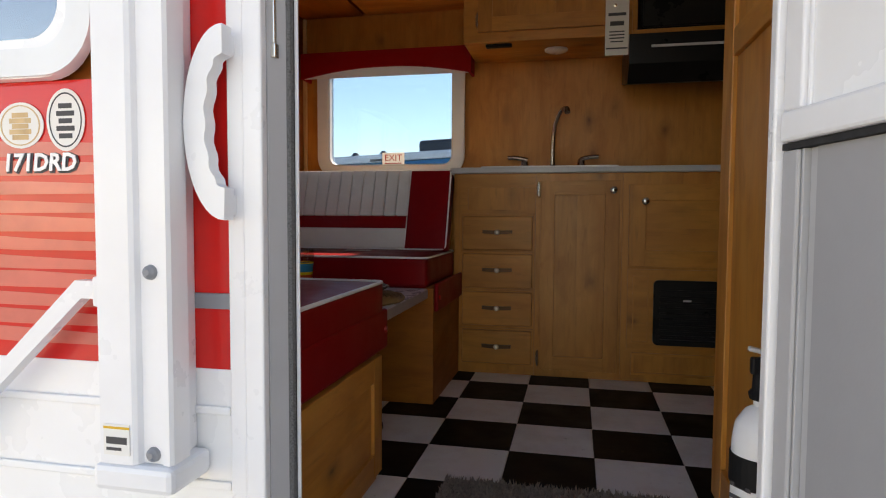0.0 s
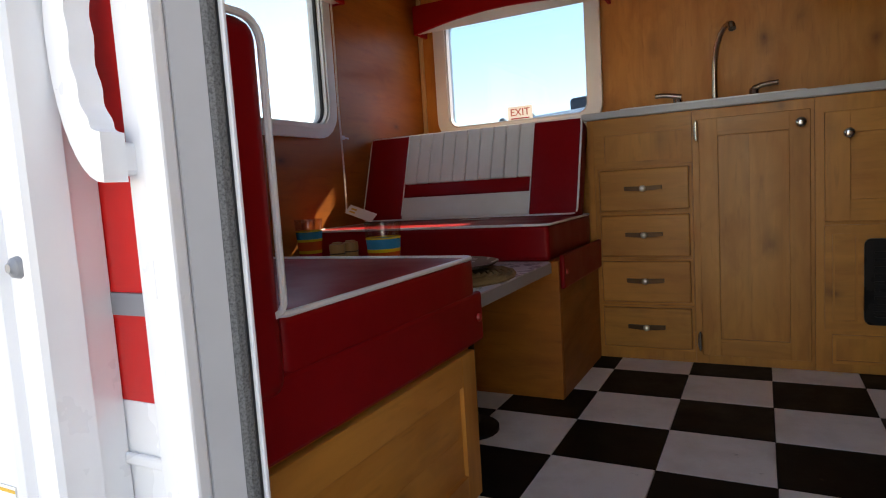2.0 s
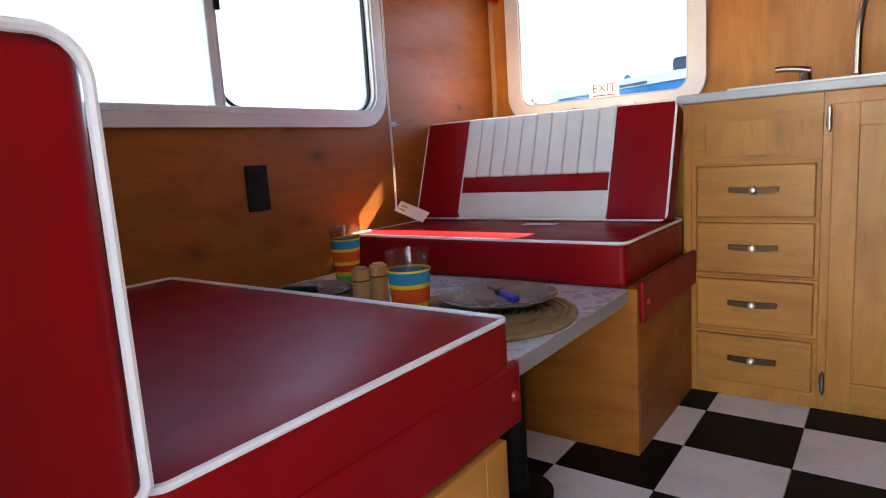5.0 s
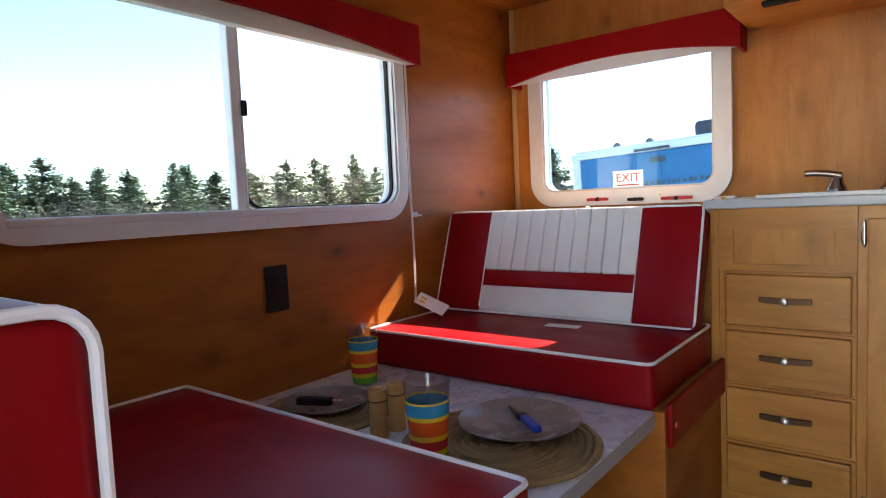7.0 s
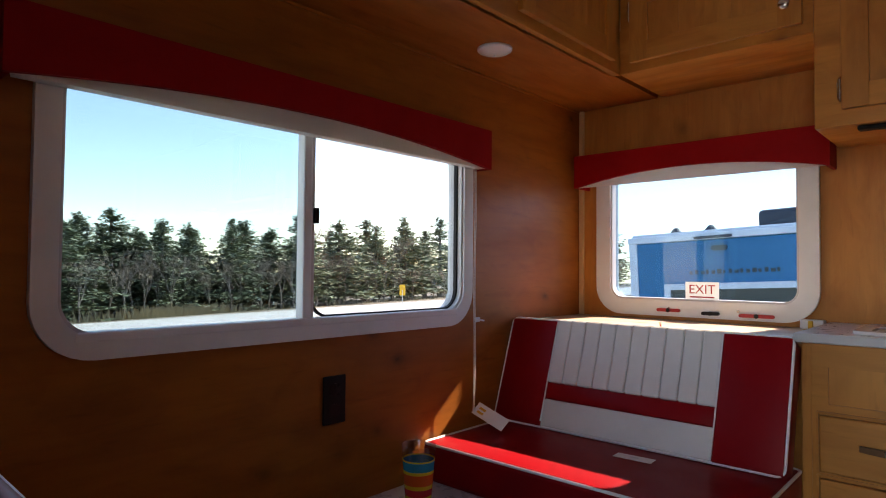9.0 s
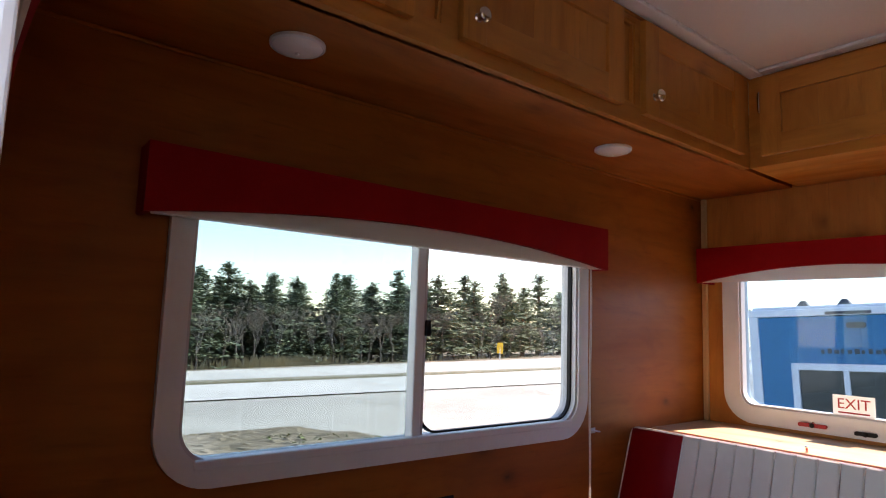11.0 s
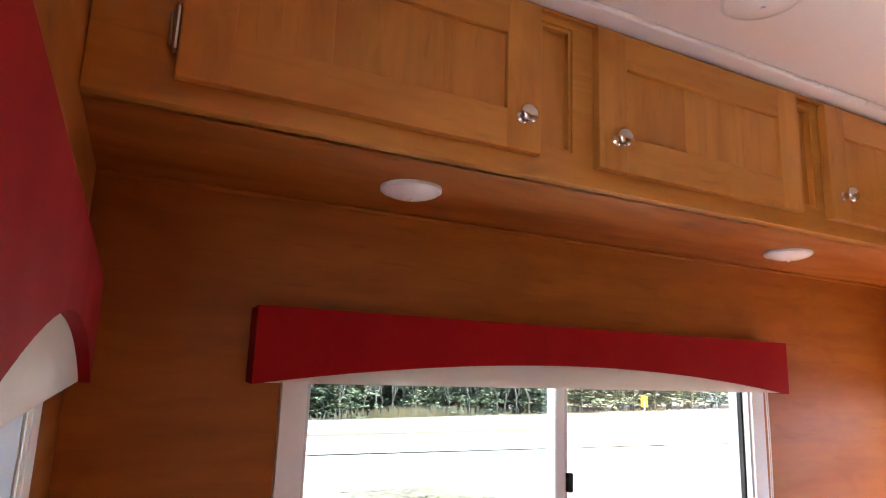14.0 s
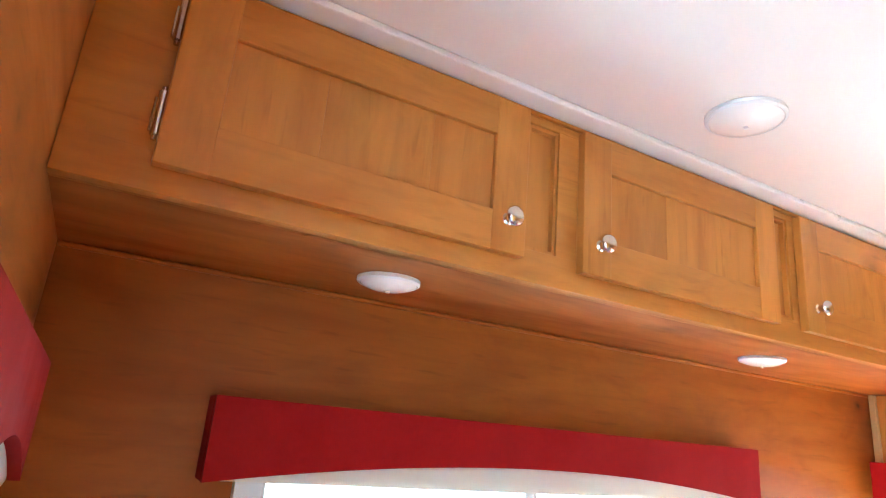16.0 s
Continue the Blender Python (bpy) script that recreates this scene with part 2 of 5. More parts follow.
def floor_tile(name, colour, dirt, rough):
    m = material(name, colour, rough)
    n = noise_of(m, coords(m, (7, 7, 7), spread=9.0), 1.0, 6.0, 0.65)
    s = noise_of(m, coords(m, (30, 30, 30), spread=5.0), 1.0, 4.0, 0.7)
    c = mix(m, ramp(m, n, [(0.45, grey(0.0)), (0.80, grey(0.8))]), colour, dirt)
    c = mix(m, ramp(m, s, [(0.66, grey(0.0)), (0.78, grey(0.5))]), c, (0.10, 0.075, 0.055))
    into(m, "Base Color", c)
    into(m, "Roughness", ramp(m, n, [(0.3, grey(rough - 0.08)), (0.75, grey(rough + 0.22))]))
    bump(m, s, 0.05, 0.0006)
    return m


TILE_WHITE = floor_tile("white_vinyl_tile", (0.84, 0.83, 0.79), (0.62, 0.57, 0.50), 0.36)
TILE_BLACK = floor_tile("black_vinyl_tile", (0.008, 0.0078, 0.0078), (0.017, 0.015, 0.014), 0.36)
for dark in (BLACK, BLACK_MATT):
    dark.node_tree.nodes["Principled BSDF"].inputs["Specular IOR Level"].default_value = 0.2
TILE_BLACK.node_tree.nodes["Principled BSDF"].inputs["Specular IOR Level"].default_value = 0.06
GROUT = material("dark_floor_underlay", (0.03, 0.03, 0.03), 0.8)


def earth(name, cols, scale, rough=0.95):
    m = material(name, cols[0], rough)
    a = noise_of(m, coords(m, grey(scale)), 1.0, 8.0, 0.7)
    b = noise_of(m, coords(m, grey(scale * 0.13)), 1.0, 4.0, 0.6, 0.6)
    c = mix(m, ramp(m, b, [(0.40, grey(0.0)), (0.62, grey(1.0))]), cols[0], cols[1])
    c = mix(m, ramp(m, a, [(0.45, grey(0.0)), (0.70, grey(0.8))]), c, cols[2])
    into(m, "Base Color", c)
    bump(m, a, 0.5, 0.012)
    return m


GROUND = earth("patchy_grass_and_dirt", ((0.20, 0.160, 0.105), (0.33, 0.27, 0.205), (0.12, 0.092, 0.066)), 2.4)
GRAVEL = earth("grey_gravel", ((0.40, 0.37, 0.32), (0.33, 0.30, 0.26), (0.46, 0.43, 0.38)), 2.2)
# Kept pale so the unseen ground by the trailer reflects more light.
BOUNCE_LOT = earth("pale_bounce_gravel", ((0.50, 0.47, 0.42), (0.44, 0.41, 0.36), (0.55, 0.52, 0.47)), 2.5)
CONCRETE = earth("pale_concrete", ((0.56, 0.52, 0.48), (0.48, 0.45, 0.41), (0.60, 0.57, 0.53)), 0.8)
KERB = earth("weathered_kerb", ((0.22, 0.19, 0.13), (0.17, 0.15, 0.09), (0.30, 0.27, 0.22)), 3.0)
BARK = earth("grey_brown_bark", ((0.22, 0.18, 0.15), (0.10, 0.08, 0.065), (0.17, 0.145, 0.12)), 5.0)
TWIG = earth("bare_twigs", ((0.23, 0.185, 0.145), (0.17, 0.135, 0.105), (0.30, 0.25, 0.20)), 3.0)


def needles(name, a, b):
    m = material(name, a, 0.7)
    g = m.node_tree.nodes.new("ShaderNodeNewGeometry")
    into(m, "Base Color", ramp(m, g.outputs["Random Per Island"], [(0.0, tuple(c * 0.55 for c in a)), (0.5, a), (1.0, b)]))
    return m


NEEDLE = needles("pine_needles", (0.115, 0.155, 0.088), (0.24, 0.26, 0.155))
REED = needles("dry_reeds", (0.42, 0.34, 0.20), (0.50, 0.42, 0.26))
BLUE = worn("blue_painted_panel", (0.001, 0.165, 0.34), 0.5, 0.2, 1.5)
TRAILER_WHITE = worn("white_trailer_trim", (0.74, 0.75, 0.76), 0.4)
DARK_GLASS = material("dark_trailer_window", (0.05, 0.06, 0.055), 0.12)
ROOF_GREY = worn("dark_grey_housing", (0.045, 0.05, 0.06), 0.6)
YELLOW = material("yellow_sign_paint", (0.70, 0.40, 0.02), 0.5)
TYRE = material("tyre_rubber", (0.02, 0.02, 0.02), 0.8)


# ---- builders ----
def link(name, bm, mats, parent=None, smooth=False):
    bmesh.ops.recalc_face_normals(bm, faces=bm.faces)
    me = bpy.data.meshes.new(name)
    bm.to_mesh(me)
    bm.free()
    for m in (mats if isinstance(mats, (list, tuple)) else [mats]):
        me.materials.append(m)
    if smooth:
        me.polygons.foreach_set("use_smooth", [True] * len(me.polygons))
        me.set_sharp_from_angle(angle=radians(38))
    ob = new(name, me)
    if parent is not None:
        ob.parent = parent
    return ob


def part(name, bm, mat, parent, label="", smooth=False):
    ob = link(name, bm, mat, parent, smooth)
    if label:
        ob["label"] = label
    return ob


def thing(name, label, category, group="", kind=""):
    return tagged(new(name), label, category, group, kind)


def solid(name, bm, mat, label, category="", kind="structure", smooth=False):
    return tagged(link(name, bm, mat, None, smooth), label, category, "", kind)


def box(x0, x1, y0, y1, z0, z1, bev=0.0, seg=2):
    bm = bmesh.new()
    bmesh.ops.create_cube(bm, size=1.0)
    bmesh.ops.transform(bm, verts=bm.verts, matrix=Matrix.LocRotScale(
        ((x0 + x1) / 2, (y0 + y1) / 2, (z0 + z1) / 2), None, (abs(x1 - x0), abs(y1 - y0), abs(z1 - z0))))
    if bev:
        bmesh.ops.bevel(bm, geom=bm.edges[:], offset=min(bev, 0.45 * min(abs(x1 - x0), abs(y1 - y0), abs(z1 - z0))), segments=seg, affect="EDGES", profile=0.5)
    return bm


def join(*bms):
    out = bms[0]
    for b in bms[1:]:
        me = bpy.data.meshes.new("tmp")
        b.to_mesh(me)
        b.free()
        out.from_mesh(me)
        bpy.data.meshes.remove(me)
    return out


def moved(bm, m):
    bmesh.ops.transform(bm, verts=bm.verts, matrix=m)
    return bm


def axes(o, u, w):
    """Local a along u, b along the outward normal w, c up."""
    return Matrix(((u[0], w[0], 0, o[0]), (u[1], w[1], 0, o[1]), (0, 0, 1, o[2]), (0, 0, 0, 1)))


def lathe(profile, seg=24):
    bm = bmesh.new()
    rings = []
    for r, z in profile:
        rings.append([bm.verts.new((r * math.cos(2 * math.pi * i / seg), r * math.sin(2 * math.pi * i / seg), z)) for i in range(seg)] if r > 1e-6 else [bm.verts.new((0, 0, z))])
    for a, b in zip(rings, rings[1:]):
        for i in range(seg):
            j = (i + 1) % seg
            if len(a) == 1 and len(b) > 1:
                bm.faces.new((a[0], b[i], b[j]))
            elif len(b) == 1 and len(a) > 1:
                bm.faces.new((a[i], a[j], b[0]))
            elif len(a) > 1:
                bm.faces.new((a[i], a[j], b[j], b[i]))
    return bm


def tube(points, r, seg=8, closed=False, radii=None):
    bm = bmesh.new()
    pts = [Vector(p) for p in points]
    n = len(pts)
    rings, up = [], None
    for i, p in enumerate(pts):
        d = (pts[(i + 1) % n] - pts[i - 1]) if closed else (pts[min(i + 1, n - 1)] - pts[max(i - 1, 0)])
        d.normalize()
        if up is None:
            up = Vector((0, 0, 1)) if abs(d.z) < 0.9 else Vector((1, 0, 0))
        side = d.cross(up).normalized()
        up = side.cross(d).normalized()
        q = radii[i] if radii else r
        rings.append([bm.verts.new(p + q * (math.cos(2 * math.pi * k / seg) * side + math.sin(2 * math.pi * k / seg) * up)) for k in range(seg)])
    for i in range(n if closed else n - 1):
        a, b = rings[i], rings[(i + 1) % n]
        for k in range(seg):
            bm.faces.new((a[k], a[(k + 1) % seg], b[(k + 1) % seg], b[k]))
    if not closed:
        bm.faces.new(rings[0])
        bm.faces.new(rings[-1])
    return bm


def rounded(a0, a1, c0, c1, r, seg=6):
    """A rounded rectangle as a loop of (a, c)."""
    pts = []
    for ca, cc, s in ((a1 - r, c1 - r, 0), (a0 + r, c1 - r, 1), (a0 + r, c0 + r, 2), (a1 - r, c0 + r, 3)):
        for k in range(seg + 1):
            w = math.pi / 2 * (s + k / seg)
            pts.append((ca + r * math.cos(w), cc + r * math.sin(w)))
    return pts


def prism(loop, b0, b1, hole=None, bev=0.0):
    """A flat shape in (a, c) with thickness from b0 to b1; the hole has as many points as the loop."""
    bm = bmesh.new()
    o = [[bm.verts.new((a, b, c)) for a, c in loop] for b in (b0, b1)]
    n = len(loop)
    if hole:
        h = [[bm.verts.new((a, b, c)) for a, c in hole] for b in (b0, b1)]
    for i in range(n):
        j = (i + 1) % n
        bm.faces.new((o[0][i], o[0][j], o[1][j], o[1][i]))
        if hole:
            bm.faces.new((h[0][i], h[0][j], h[1][j], h[1][i]))
            for k in (0, 1):
                bm.faces.new((o[k][i], o[k][j], h[k][j], h[k][i]))
    if not hole:
        bm.faces.new(o[0])
        bm.faces.new(o[1])
    if bev:
        edges = [e for e in bm.edges if abs(e.verts[0].co.y - e.verts[1].co.y) < 1e-6 and len(e.link_faces) == 2 and e.calc_face_angle(0) > 1.2]
        bmesh.ops.bevel(bm, geom=edges, offset=bev, segments=2, affect="EDGES", profile=0.5)
    return bm


def words(text, size, mat, m, name="lettering", parent=None, depth=0.0006, bold=0.0, slant=0.0):
    """Raised letters, centred, read from the side b > 0 of the frame m."""
    cu = bpy.data.curves.new(name, "FONT")
    cu.body, cu.size, cu.align_x, cu.align_y, cu.extrude, cu.resolution_u = text, size, "CENTER", "CENTER", depth, 2
    cu.offset, cu.shear = bold, slant
    tmp = bpy.data.objects.new("tmp", cu)
    scene.collection.objects.link(tmp)
    me = bpy.data.meshes.new_from_object(tmp.evaluated_get(bpy.context.evaluated_depsgraph_get()))
    bpy.data.objects.remove(tmp)
    bm = bmesh.new()
    bm.from_mesh(me)
    bpy.data.meshes.remove(me)
    moved(bm, m @ Matrix(((1, 0, 0, 0), (0, 0, 1, 0), (0, 1, 0, 0), (0, 0, 0, 1))))
    return part(name, bm, mat, parent)


# ---- measures of the travel trailer ----
WEST, NORTH, SOUTH, EAST = -1.24, 3.32, 1.044, 3.30     # inner faces of the walls
SKIN, CEIL, OVER = 1.022, 1.998, 1.70                  # outer face of the door side, ceiling, underside of the lockers
FACE, TOP, KIT_E = 2.885, 0.885, 1.45                               # front of the kitchen base units, worktop
SILL_GROUND = -0.62


def ground_z(x, y):
    """The lot falls gently towards the road."""
    return SILL_GROUND + 0.045 * (x + 1.0)


# ---- shell: walls with openings ----
def wall_with_hole(o, u, w, length, z0, z1, hole, thick, r=0.05):
    """A wall from o along u, its inner face at b = 0, with one rounded opening (a0, a1, c0, c1)."""
    a0, a1, c0, c1 = hole
    lp = rounded(a0, a1, c0, c1, r)
    side = len(lp) // 4
    bm = bmesh.new()
    O = [[bm.verts.new((a, b, c)) for a, c in ((length, z1), (0, z1), (0, z0), (length, z0))] for b in (0, -thick)]
    H = [[bm.verts.new((a, b, c)) for a, c in lp] for b in (0, -thick)]
    n = len(lp)
    for q in (0, 1):
        for i in range(n):
            j = (i + 1) % n
            k, k2 = i // side, j // side
            if k == k2:
                bm.faces.new((O[q][k], H[q][i], H[q][j]))
            else:
                bm.faces.new((O[q][k], H[q][i], H[q][j], O[q][k2]))
    for i in range(n):
        j = (i + 1) % n
        bm.faces.new((H[0][i], H[0][j], H[1][j], H[1][i]))
    for k in range(4):
        bm.faces.new((O[0][k], O[0][(k + 1) % 4], O[1][(k + 1) % 4], O[1][k]))
    return moved(bm, axes(o, u, w))


# window openings: (a0, a1, c0, c1) along each wall
WIN_W = (1.408, 2.558, 0.905, 1.44)
WIN_N = (-1.10, -0.43, 0.93, 1.44)
WIN_S = (-0.78, -0.50, 0.90, 1.44)
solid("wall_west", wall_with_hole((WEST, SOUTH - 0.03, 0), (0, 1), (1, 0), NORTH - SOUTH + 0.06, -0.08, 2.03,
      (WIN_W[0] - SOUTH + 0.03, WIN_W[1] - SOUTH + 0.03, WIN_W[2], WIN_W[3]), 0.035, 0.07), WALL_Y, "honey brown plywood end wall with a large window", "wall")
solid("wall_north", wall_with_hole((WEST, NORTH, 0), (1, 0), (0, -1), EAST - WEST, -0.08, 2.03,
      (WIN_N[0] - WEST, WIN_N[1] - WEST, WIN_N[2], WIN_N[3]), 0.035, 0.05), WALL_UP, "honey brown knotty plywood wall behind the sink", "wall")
solid("wall_east", box(EAST, EAST + 0.035, SOUTH - 0.03, NORTH + 0.03, -0.08, 2.03), WALL_Y, "plain plywood partition closing the trailer", "wall")
solid("exterior_skin_11", wall_with_hole((WEST - 0.0351, SOUTH - 0.03, 0), (0, 1), (1, 0), NORTH - SOUTH + 0.06, -0.08, 2.03,
      (WIN_W[0] - SOUTH + 0.03, WIN_W[1] - SOUTH + 0.03, WIN_W[2], WIN_W[3]), 0.0008, 0.07), SKIN_WHITE, "white outer skin of the trailer end", "wall")
solid("exterior_skin_12", wall_with_hole((WEST, NORTH + 0.0351, 0), (1, 0), (0, -1), EAST - WEST, -0.08, 2.03,
      (WIN_N[0] - WEST, WIN_N[1] - WEST, WIN_N[2], WIN_N[3]), 0.0008, 0.05), SKIN_WHITE, "white outer skin on the far side", "wall")
DOOR_L, DOOR_R, DOOR_T = -0.258, 0.405, 1.78
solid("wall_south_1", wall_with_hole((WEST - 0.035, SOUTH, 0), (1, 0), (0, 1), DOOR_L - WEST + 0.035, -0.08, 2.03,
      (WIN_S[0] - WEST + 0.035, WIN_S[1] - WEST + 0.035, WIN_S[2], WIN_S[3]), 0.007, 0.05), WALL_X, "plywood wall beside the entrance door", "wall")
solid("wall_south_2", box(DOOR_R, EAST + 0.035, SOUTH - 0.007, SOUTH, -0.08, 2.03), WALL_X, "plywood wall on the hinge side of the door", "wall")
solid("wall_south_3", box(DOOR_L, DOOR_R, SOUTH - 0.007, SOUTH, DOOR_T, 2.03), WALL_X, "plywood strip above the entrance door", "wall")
solid("ceiling", box(WEST - 0.035, EAST + 0.035, SKIN, NORTH + 0.035, CEIL, CEIL + 0.05), CEILING, "smooth white trailer ceiling panel", "ceiling")
solid("underfloor", box(WEST - 0.035, EAST + 0.035, SKIN, NORTH + 0.035, -0.12, -0.012), GROUT, "dark trailer underfloor", "floor")
solid("trim_1", box(WEST + 0.352, WEST + 0.400, SOUTH, 2.965, CEIL - 0.012, CEIL - 0.0005, 0.004), DOOR_WHITE, "white ceiling edge strip along the lockers", "trim")
solid("trim_2", box(WEST + 0.4005, 0.39, 2.925, 2.965, CEIL - 0.012, CEIL - 0.0005, 0.004), DOOR_WHITE, "white ceiling edge strip above the kitchen", "trim")
solid("trim_3", box(WEST + 0.003, WEST + 0.022, NORTH - 0.016, NORTH - 0.0005, 0.86, OVER, 0.003), TRIM_WOOD, "pale wooden corner strip", "trim")
solid("trim_4", box(WEST + 0.0005, WEST + 0.009, SOUTH + 0.001, NORTH - 0.02, OVER - 0.009, OVER - 0.0005, 0.003), WALL_Y, "thin wooden strip under the lockers", "trim")


# ---- windows ----
def window(name, m, hole, label, mull=None, r=0.05, outer=0.048):
    """A trailer window: white clamp ring inside, panes in a dark rubber, white ring outside."""
    a0, a1, c0, c1 = hole
    w = thing(name, label, "window", kind="structure")
    part("window_frame", moved(prism(rounded(a0 - outer, a1 + outer, c0 - outer, c1 + outer, r + outer, 8), 0.001, 0.019, rounded(a0 + 0.004, a1 - 0.004, c0 + 0.004, c1 - 0.004, r, 8), 0.005), m), WHITE_PLASTIC, w, smooth=True)
    part("inner_rim", moved(prism(rounded(a0 + 0.0035, a1 - 0.0035, c0 + 0.0035, c1 - 0.0035, r, 8), -0.034, 0.012, rounded(a0 + 0.011, a1 - 0.011, c0 + 0.011, c1 - 0.011, r - 0.006, 8), 0.002), m), ALU, w, smooth=True)
    part("outer_ring", moved(prism(rounded(a0 - 0.03, a1 + 0.03, c0 - 0.03, c1 + 0.03, r + 0.03, 8), -0.047, -0.036, rounded(a0 + 0.008, a1 - 0.008, c0 + 0.008, c1 - 0.008, r, 8), 0.003), m), WHITE_PLASTIC, w, smooth=True)
    spans = [(a0 + 0.011, a1 - 0.011)] if mull is None else [(a0 + 0.011, mull), (mull, a1 - 0.011)]
    for k, (p, q) in enumerate(spans):
        pane = part("pane", moved(prism(rounded(p, q, c0 + 0.011, c1 - 0.011, 0.004 if mull is not None else r - 0.006, 4), -0.020 + 0.008 * k, -0.017 + 0.008 * k), m), GLASS_FIXED if mull is not None and k == 0 else (GLASS_EXIT if name == "window_2" else GLASS), w, "lightly tinted glass pane")
        pane.visible_shadow = False
        if mull is not None and k == 1:
            part("gasket", moved(prism(rounded(p + 0.012, q, c0 + 0.011, c1 - 0.011, r - 0.012, 8), -0.016, -0.004, rounded(p + 0.016, q - 0.006, c0 + 0.017, c1 - 0.017, r - 0.016, 8)), m), BLACK_MATT, w, "black rubber gasket")
    if mull is not None:
        part("mullion", moved(box(mull - 0.020, mull + 0.006, -0.022, 0.010, c0 + 0.008, c1 - 0.008, 0.004), m), WHITE_PLASTIC, w)
        part("slider_stile", moved(box(mull + 0.0065, mull + 0.018, -0.018, 0.004, c0 + 0.009, c1 - 0.009, 0.003), m), ALU, w)
        part("latch", moved(box(mull + 0.010, mull + 0.024, 0.004, 0.016, 1.155, 1.195, 0.003), m), BLACK_MATT, w, "small black slider latch")
        part("sill_lip", moved(box(a0 + 0.035, a1 - 0.035, -0.003, 0.0215, c0 - 0.006, c0 + 0.0135, 0.004), m), WHITE_PLASTIC, w)
    return w


M_WEST = axes((WEST, 0, 0), (0, 1), (1, 0))
M_NORTH = axes((0, NORTH, 0), (1, 0), (0, -1))
M_SOUTH = axes((0, SOUTH, 0), (1, 0), (0, 1))
window("window_1", M_WEST, WIN_W, "wide white-framed sliding window facing the road", 1.968, 0.07, 0.040)
win2 = window("window_2", M_NORTH, WIN_N, "white-framed emergency exit window above the bench", None, 0.05, 0.055)
window("window_3", M_SOUTH, WIN_S, "white-framed window beside the entrance door", None, 0.05)
for a in (-0.86, -0.62):
    part("screw", moved(lathe([(0, 0.003), (0.004, 0.002), (0.005, 0)], 10), Matrix.Translation((a, NORTH - 0.019, 0.905)) @ pose(0, 0, 0, 90)), CHROME, win2)


def pull(x, z, length, lean, mat, label):
    """A release lever lying on the lower window frame."""
    t = thing("window_latch", label, "latch")
    bm = prism(rounded(-length / 2, length / 2, -0.006, 0.006, 0.0055, 4), 0, 0.012, None, 0.003)
    part("lever", moved(bm, axes((x, NORTH - 0.019, z), (math.cos(lean), 0), (0, -1))), mat, t, smooth=True)
    part("pivot", moved(lathe([(0, 0.005), (0.006, 0.004), (0.008, 0)], 12), Matrix.Translation((x, NORTH - 0.031, z)) @ pose(0, 0, 0, 90)), BLACK_MATT, t)
    return t


pull(-0.86, 0.898, 0.085, 0, INK_RED, "red release lever on the window frame")
pull(-0.71, 0.893, 0.060, 0, BLACK_MATT, "black oval latch on the window frame")
pull(-0.56, 0.892, 0.110, 0, INK_RED, "red and black release lever on the window frame")
sign = tagged(link("exit_sign", moved(box(-0.810, -0.692, 0.0185, 0.0198, 0.938, 1.003, 0.0005), M_NORTH @ Matrix.Translation((0, -0.030, 0))), SIGN_PAPER), "white sticker with red EXIT lettering on the window glass", "sign")
words("EXIT", 0.046, INK_RED, M_NORTH @ Matrix.Translation((-0.751, -0.0096, 0.975)), parent=sign)
part("small_print", moved(box(-0.795, -0.707, -0.0101, -0.0094, 0.946, 0.951), M_NORTH), INK_RED, sign, "line of tiny red print")


# ---- valances and folded blinds ----
def valance(m, a0, a1, depth, label, cords=(), gaps=(0.0005, 0.0005), z1=1.495, rise=0.048, stack=1.369, pitch=0.020):
    z0 = 1.367
    t = thing("valance", label, "valance", "valances over the windows")
    n = 24
    low = [(a0 + (a1 - a0) * i / n, z0 + rise * (1 - (2 * i / n - 1) ** 2)) for i in range(n + 1)]
    part("front", moved(prism(low + [(a1, z1), (a0, z1)], depth - 0.014, depth, None, 0.004), m), RED_CLOTH, t, smooth=True)
    for a, gap in zip((a0, a1 - 0.014), gaps):
        part("end", moved(box(a, a + 0.014, gap, depth - 0.0145, z0, z1, 0.003), m), RED_CLOTH, t)
    part("top", moved(box(a0 + 0.0145, a1 - 0.0145, max(gaps), depth - 0.0145, z1 - 0.012, z1, 0.003), m), RED_CLOTH, t)
    part("lining", moved(box(a0 + 0.0145, a1 - 0.0145, depth - 0.0175, depth - 0.0143, z0 + 0.002, z1 - 0.013), m), BLIND, t, "white fabric lining with a straight edge")
    b = thing("pleated_blind", "white pleated blind folded up under a red valance", "blind", "folded blinds")
    for k in range(4):
        part("pleat", moved(box(a0 + 0.022, a1 - 0.022, 0.0215, depth - 0.020, stack + 0.0185 + pitch * k, stack + 0.018 + pitch * (k + 1), 0.0015), m), BLIND, b)
    part("bottom_rail", moved(box(a0 + 0.020, a1 - 0.020, 0.0210, depth - 0.019, stack, stack + 0.018, 0.003), m), BLIND, b)
    for a, zlow in cords:
        for s in (0.0, 0.006):
            pts = [(a + s + 0.002 * math.sin(k * 0.7), depth * 0.5, 1.37 - (1.37 - zlow) * k / 14) for k in range(15)]
            part("cord", moved(tube(pts, 0.0016, 5), m), CORD, b, "thin white pull cord")
        part("tassel", moved(lathe([(0, 0.0), (0.004, 0.002), (0.005, 0.016), (0.002, 0.022), (0, 0.023)], 10), m @ Matrix.Translation((a + 0.003, depth * 0.5, zlow - 0.02))), WHITE_PLASTIC, b, "white cord tassel")
    return t


